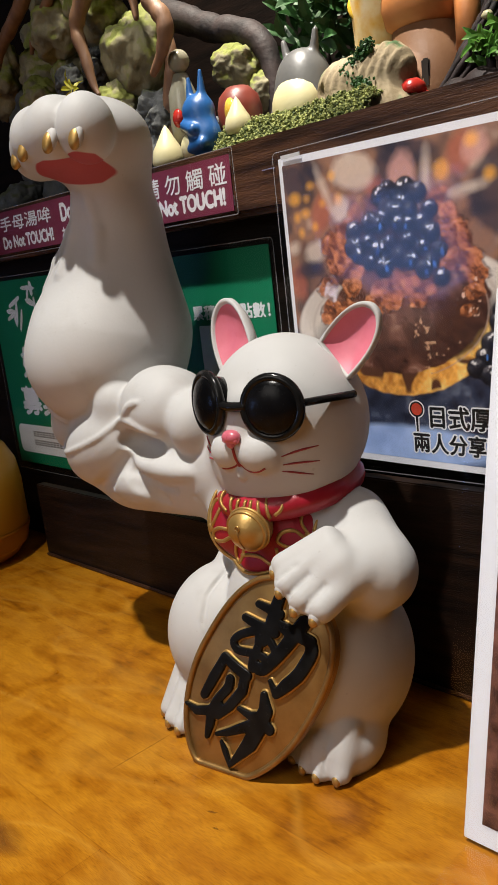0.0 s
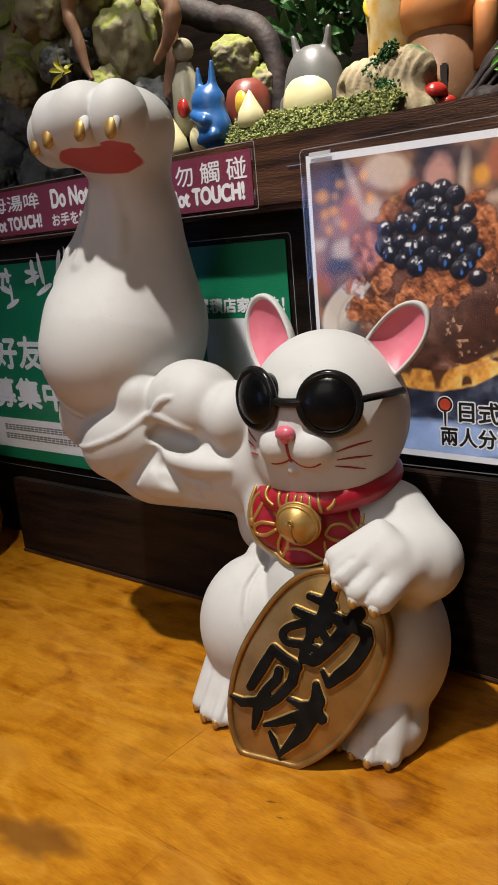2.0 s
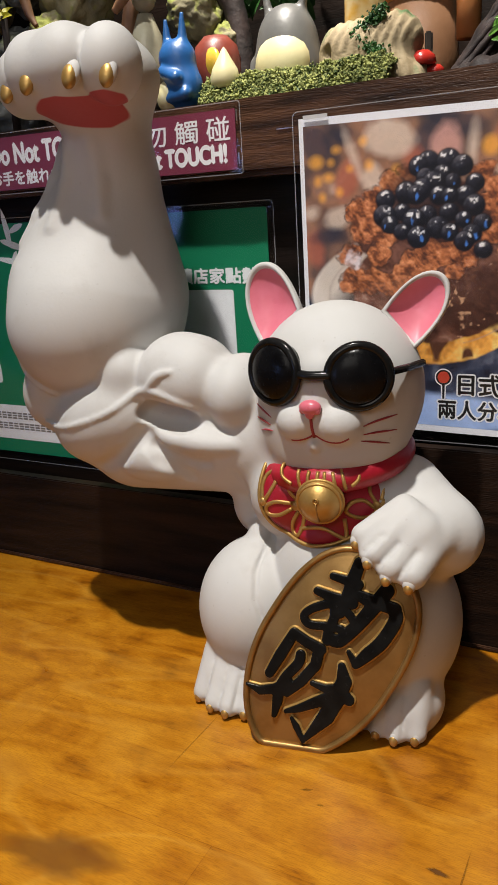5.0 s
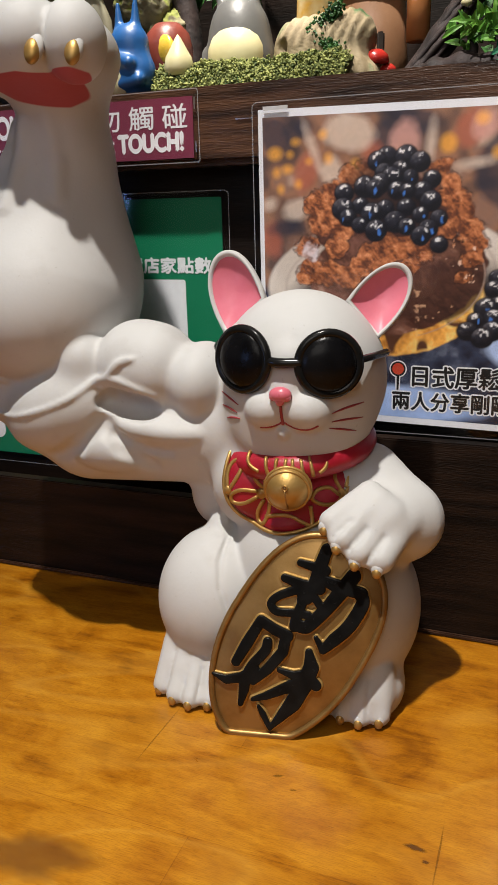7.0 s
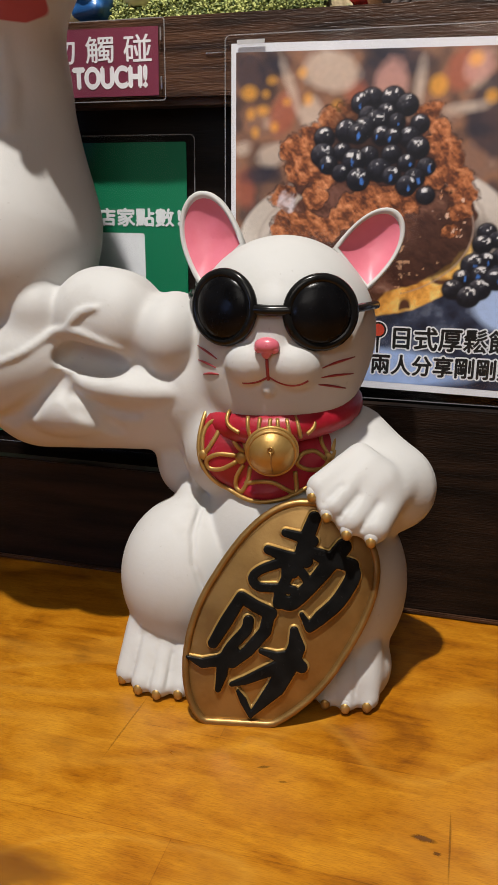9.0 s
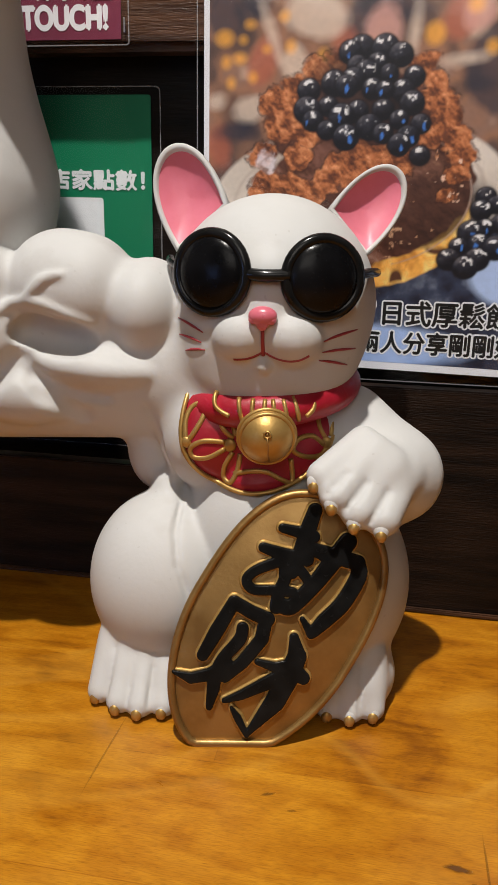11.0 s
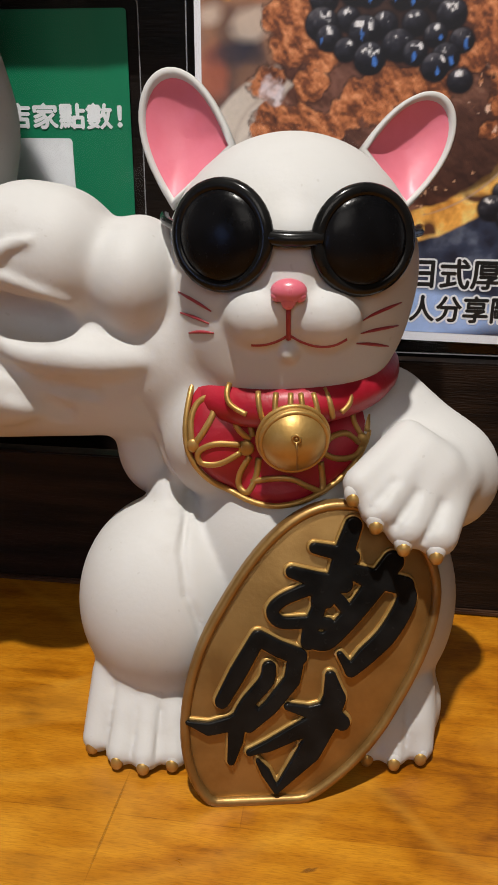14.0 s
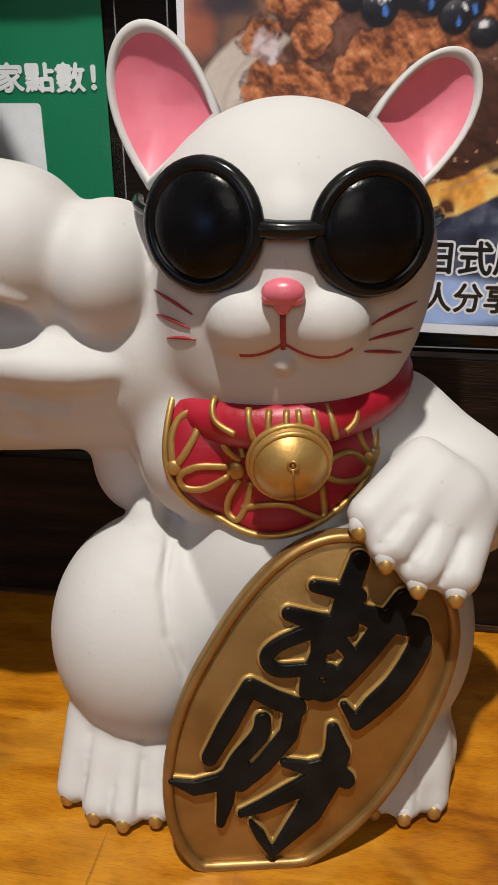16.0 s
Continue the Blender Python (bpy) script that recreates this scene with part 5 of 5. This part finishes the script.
CLAY = surface("tan_clay", (0.27, 0.13, 0.06), (0.33, 0.17, 0.085), 40, 0.6, 0, 0.3)
ORANGE = surface("orange_clay", (0.48, 0.17, 0.05), (0.58, 0.24, 0.08), 40, 0.45)
LEMON = surface("lemon_resin", (0.66, 0.42, 0.04), (0.75, 0.52, 0.08), 60, 0.25)
WRAP = surface("marbled_paper", (0.66, 0.36, 0.05), (0.74, 0.60, 0.34), 70, 0.35, 0, 0.2)
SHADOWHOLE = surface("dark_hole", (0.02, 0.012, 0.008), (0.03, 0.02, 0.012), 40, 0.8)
GLASSY = surface("milky_resin", (0.30, 0.28, 0.20), (0.42, 0.40, 0.30), 50, 0.15)


def bumpy(c, r, seed, rough=0.16, sub=5, freq=1.6):
    """A lumpy solid: a ball pushed in and out by noise at two scales."""
    bm = bmesh.new()
    bmesh.ops.create_icosphere(bm, subdivisions=sub, radius=1)
    o = Vector((seed * 3.7, seed * 1.9, seed * 5.3))
    for v in bm.verts:
        d = v.co.normalized()
        k = 1 + rough * noise.noise(d * freq + o) * 1.6 + rough * 0.45 * noise.noise(d * freq * 3.1 + o) + rough * 0.20 * noise.noise(d * freq * 8.0 + o) + rough * 0.10 * noise.noise(d * freq * 19.0 + o)
        flat_cut = noise.cell(d * 1.3 + o) * 0.10
        v.co = Vector(c) + Vector((d.x * r[0], d.y * r[1], d.z * r[2])) * (k - flat_cut * rough)
    return bm


def rocks():
    kinds = ((-0.468, 0.585, 0.034, 0), (-0.401, 0.572, 0.030, 0), (-0.469, 0.545, 0.036, 0), (-0.405, 0.530, 0.027, 0), (-0.452, 0.510, 0.024, 0), (-0.511, 0.503, 0.033, 1), (-0.466, 0.480, 0.028, 1),
             (-0.385, 0.515, 0.017, 1), (-0.316, 0.476, 0.025, 0), (-0.271, 0.462, 0.022, 1), (-0.520, 0.450, 0.036, 1), (-0.246, 0.450, 0.020, 1), (-0.350, 0.525, 0.018, 1), (-0.430, 0.440, 0.034, 1),
             (-0.370, 0.465, 0.032, 1), (-0.310, 0.440, 0.030, 1), (-0.350, 0.575, 0.030, 0), (-0.560, 0.560, 0.040, 0), (-0.250, 0.420, 0.024, 1), (-0.200, 0.425, 0.022, 1), (-0.455, 0.415, 0.03, 1), (-0.380, 0.420, 0.03, 1), (-0.54, 0.41, 0.03, 1), (-0.43, 0.62, 0.04, 0), (-0.34, 0.63, 0.04, 0))
    for i, (x, z, r, k) in enumerate(kinds):
        y = 0.185 + 0.03 * (0.5 - (i * 37 % 10) / 10) + (0.02 if r > 0.03 else 0)
        ob = part("rock", bumpy((x, y, z), (r * 1.05, r * 0.9, r), i + 1, 0.22), SLATE if k else ROCK, None, "", True)
        tagged(ob, "grey weathered rock of the display landscape" if k else "rough rock with green moss in the display landscape", "rock", "rocks of the display landscape")
    for x, y, z, r, s in ((-0.298, 0.195, 0.523, (0.036, 0.03, 0.043), 41), (-0.200, 0.235, 0.490, (0.025, 0.022, 0.021), 42), (-0.176, 0.24, 0.462, (0.02, 0.02, 0.02), 43)):
        tagged(part("rock", bumpy((x, y, z), r, s, 0.20), ROCK, None, "", True), "large mossy green boulder of the display landscape" if s == 41 else "rounded mossy rock of the display landscape", "rock", "rocks of the display landscape")


def roots():
    for line, radii, mat in ((((-0.233, 0.165, 0.60), (-0.300, 0.165, 0.605), (-0.322, 0.158, 0.575), (-0.335, 0.155, 0.552), (-0.328, 0.155, 0.525), (-0.321, 0.155, 0.498), (-0.314, 0.155, 0.486)), (0.008, 0.009, 0.008, 0.0075, 0.006, 0.004, 0.002), ROOT),
                             (((-0.270, 0.168, 0.60), (-0.235, 0.160, 0.562), (-0.221, 0.155, 0.543), (-0.205, 0.155, 0.521), (-0.213, 0.155, 0.500), (-0.230, 0.155, 0.484)), (0.009, 0.0085, 0.008, 0.0075, 0.0055, 0.003), ROOT),
                             (((-0.400, 0.160, 0.63), (-0.422, 0.155, 0.603), (-0.456, 0.155, 0.585), (-0.484, 0.155, 0.570), (-0.50, 0.155, 0.55)), (0.009, 0.008, 0.007, 0.006, 0.003), ROOT),
                             (((-0.370, 0.160, 0.62), (-0.384, 0.160, 0.592), (-0.417, 0.160, 0.570), (-0.430, 0.160, 0.553)), (0.006, 0.006, 0.005, 0.002), ROOT),
                             (((-0.262, 0.165, 0.585), (-0.250, 0.160, 0.555), (-0.246, 0.158, 0.535)), (0.006, 0.005, 0.002), ROOT),
                             (((-0.330, 0.24, 0.575), (-0.285, 0.24, 0.559), (-0.231, 0.24, 0.533), (-0.187, 0.24, 0.517), (-0.163, 0.24, 0.486), (-0.155, 0.24, 0.40)), (0.014, 0.014, 0.013, 0.012, 0.010, 0.010), BARK),
                             (((-0.235, 0.180, 0.535), (-0.228, 0.178, 0.500), (-0.236, 0.175, 0.455), (-0.240, 0.172, 0.40)), (0.004, 0.006, 0.007, 0.008), ROOT)):
        b = Build()
        pts = spline(line, 7)
        rr = np.interp(np.linspace(0, 1, len(pts)), np.linspace(0, 1, len(radii)), radii)
        b.tube(pts, [r * (1 + 0.22 * noise.noise(p * 90)) for p, r in zip(pts, rr)], 0, 12)
        tagged(b.object("root", [mat]), "dark branch arching over the display landscape" if mat is BARK else "twisted brown root hanging over the rocks", "root", "roots of the display landscape")


def tufts(points, size, seed, squash=0.8):
    """Many tiny lumps as arrays."""
    rnd = random.Random(seed)
    base = [(1, 0, 0), (-1, 0, 0), (0, 1, 0), (0, -1, 0), (0, 0, 1), (0, 0, -1)]
    tri = [(0, 2, 4), (2, 1, 4), (1, 3, 4), (3, 0, 4), (2, 0, 5), (1, 2, 5), (3, 1, 5), (0, 3, 5)]
    v, f = [], []
    for p in points:
        s = size * rnd.uniform(0.6, 1.4)
        q = Euler((rnd.random() * 6, rnd.random() * 6, rnd.random() * 6)).to_matrix()
        k = len(v)
        for c in base:
            w = q @ Vector((c[0] * s, c[1] * s, c[2] * s * squash))
            v.append((p[0] + w.x, p[1] + w.y, p[2] + w.z))
        f += [(a + k, b + k, c + k) for a, b, c in tri]
    return v, f


def stuff(name, v, f, mat, label, category):
    me = bpy.data.meshes.new(name)
    me.from_pydata([tuple(p) for p in v], [], f)
    me.materials.append(mat)
    return tagged(new(name, me), label, category, "", "stuff")


def moss_bank():
    rnd = random.Random(3)
    pts = []
    for _ in range(11000):
        x = rnd.uniform(-0.150, 0.004)
        u = rnd.random()
        top = 0.416 + 0.006 * noise.noise((x * 60, 0, 1)) - 0.06 * max(0, x + 0.02) ** 1.0 * 1.0 + 0.004
        y = 0.143 + 0.045 * u
        pts.append((x, y + rnd.gauss(0, 0.0015), min(0.400 + (top - 0.400) * min(1, u * 3 + 0.15) + rnd.gauss(0, 0.0015), 0.425)))
    stuff("moss_bank", *tufts(pts, 0.00135, 4), MOSS, "bank of green moss along the shelf edge", "moss")
    base = part("moss_base", bumpy((-0.072, 0.172, 0.398), (0.080, 0.030, 0.017), 77, 0.08), DEEP, None, "", True)
    tagged(base, "dark green mound under the moss", "mound")


def blade(v, f, root, tip, width, bend):
    """One leaf: a folded strip with a pointed tip."""
    root, tip = Vector(root), Vector(tip)
    axis = tip - root
    side = axis.cross(Vector((0.2, -1, 0.3))).normalized()
    lift = side.cross(axis).normalized()
    k = len(v)
    for i in range(5):
        t = i / 4
        w = width * math.sin(math.pi * min(0.97, 0.12 + 0.86 * t)) * 0.5
        c = root + axis * t + lift * bend * math.sin(math.pi * t) * axis.length
        v += [c - side * w, c - lift * w * 0.4, c + side * w]
    for i in range(4):
        a = k + i * 3
        f += [(a, a + 1, a + 4, a + 3), (a + 1, a + 2, a + 5, a + 4)]


def plant(name, c, spread, count, length, width, mat, label, seed, up=0.6):
    rnd = random.Random(seed)
    v, f = [], []
    for _ in range(count):
        o = Vector((rnd.gauss(0, 1), rnd.gauss(0, 0.7), rnd.gauss(0, 0.8))) * spread
        d = Vector((rnd.gauss(0, 1), rnd.gauss(-0.5, 0.8), rnd.gauss(up, 0.6))).normalized()
        p = Vector(c) + o
        blade(v, f, p, p + d * length * rnd.uniform(0.6, 1.3), width * rnd.uniform(0.7, 1.2), 0.15)
    t = empty(name, label, "plant")
    me = bpy.data.meshes.new("foliage")
    me.from_pydata([tuple(p) for p in v], [], f)
    me.materials.append(mat)
    ob = new("foliage", me)
    ob.parent = t
    b = Build()
    b.tube([(c[0], c[1], 0.396), (c[0] + 0.002, c[1], c[2] - spread), (c[0], c[1], c[2])], [0.004, 0.003, 0.002], 0, 7)
    st = b.object("stem", [BARK])
    st.parent = t
    return t


def figurine(name, build, mats, label):
    b = Build()
    build(b)
    return tagged(b.object(name, mats), label, "figurine")


def figurines():
    def grey(b):
        x, y, z, k = -0.100, 0.208, 0.412, 1.25
        f = Field((x - 0.05, y - 0.05, z - 0.035), (x + 0.05, y + 0.05, z + 0.095), 0.0018)
        f.ball((x, y, z + 0.014 * k), (0.0235 * k, 0.020 * k, 0.026 * k), 0.01)
        f.ball((x, y, z + 0.036 * k), (0.018 * k, 0.016 * k, 0.017 * k), 0.014)
        f.bar((x - 0.0115 * k, y, z + 0.046 * k), (x - 0.0145 * k, y, z + 0.060 * k), 0.0046, 0.0025, 0.003)
        f.bar((x + 0.0105 * k, y, z + 0.046 * k), (x + 0.0135 * k, y, z + 0.061 * k), 0.0046, 0.0025, 0.003)
        f.bar((x - 0.021 * k, y - 0.006, z + 0.020 * k), (x - 0.0225 * k, y - 0.012, z + 0.004), 0.005, 0.004, 0.004)
        b.add(*f.net(), 0)
        b.ball((x + 0.001, y - 0.0085 * k, z + 0.016 * k), (0.0195 * k, 0.0150 * k, 0.0205 * k), 1)

    figurine("grey_figurine", grey, [GREYFIG, CREAM], "plain grey rounded figurine with a cream front, on the moss")

    def blue(b):
        x, y, z = -0.170, 0.150, 0.4005
        f = Field((x - 0.03, y - 0.03, z - 0.004), (x + 0.03, y + 0.03, z + 0.085), 0.0014)
        f.ball((x + 0.004, y, z + 0.018), (0.0165, 0.0135, 0.0185), 0.006)
        f.ball((x, y, z + 0.040), (0.0155, 0.013, 0.0145), 0.008)
        f.bar((x - 0.008, y, z + 0.050), (x - 0.0085, y, z + 0.068), 0.0042, 0.0016, 0.003)
        f.bar((x + 0.006, y, z + 0.050), (x + 0.0070, y, z + 0.071), 0.0045, 0.0016, 0.003)
        f.bar((x - 0.008, y - 0.010, z + 0.030), (x + 0.006, y - 0.014, z + 0.024), 0.0045, 0.005, 0.003)
        f.bar((x - 0.004, y - 0.010, z + 0.010), (x + 0.012, y - 0.011, z + 0.012), 0.004, 0.005, 0.003)
        b.add(*f.net(), 0)
        b.ball((x - 0.008, y - 0.005, z + 0.012), (0.0095, 0.0095, 0.0125), 1)

    figurine("blue_figurine", blue, [BLUEFIG, CREAM], "plain glossy blue rounded figurine on the shelf edge")

    def small(x, y, z, h):
        def make(b):
            b.mesh(lathe([(0, 0), (h * 0.34, 0.0), (h * 0.40, h * 0.18), (h * 0.34, h * 0.45), (h * 0.18, h * 0.72), (h * 0.07, h * 0.92), (0, h)], 20), 0, Matrix.Translation((x, y, z)))
        return make

    figurine("cream_figurine", small(-0.214, 0.148, 0.4005, 0.038), [CREAM], "small cream cone-shaped figurine on the shelf edge")
    figurine("cream_figurine", small(-0.132, 0.158, 0.415, 0.030), [CREAM], "tiny cream pointed figurine on the moss")

    def dome(b):
        b.mesh(lathe([(0, -0.035), (0.014, -0.035), (0.019, -0.015), (0.0195, 0.0), (0.017, 0.010), (0.010, 0.017), (0, 0.019)], 28), 0, Matrix.Translation((-0.152, 0.182, 0.441)))
        b.ball((-0.1470, 0.1650, 0.4370), (0.0105, 0.0042, 0.0105), 1, (0, 0, -25))

    figurine("maroon_dome", dome, [MAROON, LEMON], "maroon domed ornament with a yellow disc")

    def bottle(b):
        b.mesh(lathe([(0, 0), (0.012, 0.0), (0.014, 0.02), (0.013, 0.045), (0.009, 0.055), (0.0065, 0.062), (0, 0.063)], 24), 0, Matrix.Translation((-0.212, 0.172, 0.42)))
        b.ball((-0.212, 0.172, 0.493), 0.0098, 0)
        b.ball((-0.206, 0.158, 0.443), (0.006, 0.004, 0.008), 1)

    figurine("resin_figure", bottle, [GLASSY, REDGLOSS], "milky translucent resin ornament between the roots")

    def toadstool(x, y, z, s):
        t = empty("toadstool", "small red toadstool ornament with pale stem", "toadstool", "toadstools on the shelf")
        t.matrix_world = pose(x, y, z)
        part("stem", lathe([(0, 0), (0.0042 * s, 0), (0.0032 * s, 0.01 * s), (0.003 * s, 0.02 * s), (0, 0.021 * s)], 14), CREAM, t, "", True)
        part("cap", lathe([(0, 0.019 * s), (0.008 * s, 0.0185 * s), (0.0098 * s, 0.020 * s), (0.0088 * s, 0.0245 * s), (0.005 * s, 0.028 * s), (0, 0.029 * s)], 22), REDGLOSS, t, "", True)

    toadstool(0.0160, 0.190, 0.3962, 1.05)
    toadstool(0.0245, 0.194, 0.3962, 0.7)

    def log(b):
        x, y, z = -0.026, 0.186, 0.400
        f = Field((x - 0.06, y - 0.04, z - 0.01), (x + 0.07, y + 0.045, z + 0.075), 0.0016)
        f.bar((x - 0.014, y, z + 0.030), (x + 0.022, y + 0.006, z + 0.036), 0.022, 0.020, 0.01)
        f.ball((x, y, z + 0.006), (0.046, 0.026, 0.020), 0.012)
        f.bar((x + 0.02, y - 0.004, z + 0.02), (x + 0.046, y - 0.012, z), 0.010, 0.006, 0.01)
        f.ball((x - 0.024, y - 0.021, z + 0.030), (0.004, 0.008, 0.006), 0.003, None, True)
        v, q = f.net()
        ridge = np.sin(v[:, 0] * 900 + 3 * np.sin(v[:, 2] * 150)) * 0.0006
        v[:, 1] -= ridge
        v[:, 2] += ridge
        b.add(v, q, 0)

    b = Build()
    log(b)
    tagged(b.object("hollow_log", [STUMP]), "weathered beige hollow log ornament with moss", "log")
    rnd = random.Random(9)
    pts = [(-0.020 + 0.010 * math.sin(i * 0.0095) + rnd.gauss(0, 0.003), 0.166 + 0.0001 * i * 0.1 + rnd.gauss(0, 0.0015), 0.418 + 0.000042 * i + rnd.gauss(0, 0.002)) for i in range(900)]
    stuff("creeper_moss", *tufts(pts, 0.0013, 5), DEEP, "dark green creeper moss on the log", "moss")

    # parfait cup
    t = empty("parfait_cup", "yellow resin parfait cup with lemon slice", "cup")
    t.matrix_world = pose(-0.058, 0.232, 0.396, 0, 14, 0)
    part("cup", lathe([(0, 0.0), (0.012, 0.0), (0.011, 0.03), (0.0135, 0.05), (0.0195, 0.078), (0.0265, 0.104), (0.0270, 0.108), (0.0250, 0.108), (0.012, 0.085), (0, 0.083)], 30), WRAP, t, "marbled cream and yellow paper cone", True)
    part("lemon_slice", lathe([(0, -0.002), (0.0135, -0.002), (0.0145, 0.0), (0.0135, 0.002), (0, 0.002)], 26), LEMON, t, "", True).matrix_local = pose(-0.008, -0.012, 0.102, 70, 0, 20)
    part("cream", bumpy((0.006, 0.0, 0.100), (0.014, 0.012, 0.012), 8, 0.2, 3), CREAM, t, "", True)
    part("fruit", bumpy((0.012, -0.008, 0.114), (0.006, 0.006, 0.006), 9, 0.1, 2), SHADOWHOLE, t, "dark berry", True)

    # clay tower house
    t = empty("clay_house", "tan clay tower house ornament with an orange rim", "ornament")
    t.matrix_world = pose(0.002, 0.236, 0.396)
    part("tower", lathe([(0, 0), (0.030, 0.0), (0.029, 0.03), (0.026, 0.072), (0, 0.073)], 30), CLAY, t, "", True)
    part("roof", lathe([(0.020, 0.070), (0.030, 0.075), (0.034, 0.088), (0.033, 0.108), (0.024, 0.116), (0, 0.117)], 30), ORANGE, t, "", True)
    # the slits are solid bars; the shade inside them is put into their dark colour
    for a in (-1.9, -1.1):
        x, y = 0.0283 * math.cos(a), 0.0283 * math.sin(a)
        bm = box(bmesh.new(), -0.003, 0.003, -0.0015, 0.0015, -0.010, 0.010, 0.0012)
        part("window_slot", bm, SHADOWHOLE, t, "dark slit").matrix_local = pose(x, y, 0.036, 0, 0, math.degrees(a) + 90)
    for x, h in ((-0.034, 0.085), (0.038, 0.09)):
        part("turret", lathe([(0, h - 0.05), (0.009, h - 0.05), (0.0095, h - 0.008), (0.006, h), (0, h + 0.002)], 18), ORANGE, t, "", True).matrix_local = pose(x, -0.006, 0)

    # dark gnarled trunk with ropy bark
    trunk = empty("gnarled_trunk", "dark gnarled miniature trunk leaning on the shelf", "trunk")

    def limb(name, line, radii):
        b = Build()
        b.tube(line, radii, 0, 14)
        b.object(name, [BARK]).parent = trunk

    pts = spline([(0.046, 0.185, 0.396), (0.058, 0.188, 0.418), (0.074, 0.192, 0.442), (0.088, 0.198, 0.470), (0.098, 0.205, 0.52)], 9)
    limb("stem", pts, [0.0135 * (1 - 0.012 * i) * (1 + 0.25 * noise.noise(p * 140)) for i, p in enumerate(pts)])
    for turn in range(9):
        strand = []
        for i, p in enumerate(pts):
            a = turn * 0.7 + 0.07 * i
            strand.append(p + Vector((math.cos(a), math.sin(a), 0.25 * math.cos(a))) * 0.0135 * (1 - 0.012 * i))
        limb("bark_ridge", strand, [0.0022 * (1 + 0.5 * noise.noise(p * 260)) for p in strand])
    pts = spline([(0.05, 0.175, 0.400), (0.07, 0.168, 0.403), (0.12, 0.165, 0.404), (0.20, 0.17, 0.402)], 9)
    limb("root", pts, [0.010 * (1 + 0.4 * noise.noise(p * 120)) for p in pts])
    for x, y, z, r in ((0.090, 0.178, 0.458, 0.006), (0.082, 0.178, 0.448, 0.004)):
        tagged(part("shelf_fungus", bumpy((x, y, z), (r, r * 0.8, r * 0.7), 12, 0.15, 2), CREAM, None, "", True), "small pale fungus on the trunk", "fungus")


rocks()
roots()
moss_bank()
figurines()
plant("fern", (0.088, 0.166, 0.424), 0.007, 60, 0.014, 0.0050, LEAF, "bright green miniature fern on the shelf edge", 1)
plant("fern", (0.120, 0.172, 0.436), 0.012, 90, 0.012, 0.0050, LEAF, "bright green miniature bush on the shelf edge", 2)
plant("teal_plant", (0.128, 0.160, 0.420), 0.010, 90, 0.008, 0.0050, TEAL, "blue-green miniature plant on the shelf edge", 3)
plant("leafy_plant", (-0.135, 0.285, 0.520), 0.026, 150, 0.026, 0.011, DEEP, "dark green artificial plant at the back of the shelf", 4)
plant("leafy_plant", (-0.040, 0.295, 0.545), 0.022, 110, 0.026, 0.011, DEEP, "dark green artificial plant at the back of the shelf", 5)
plant("leafy_plant", (0.110, 0.285, 0.480), 0.022, 90, 0.026, 0.011, DEEP, "dark green artificial plant at the back of the shelf", 7)
plant("yellow_sprig", (-0.346, 0.148, 0.497), 0.002, 7, 0.020, 0.006, YLEAF, "yellow-green sprig among the rocks", 6, 0.5)
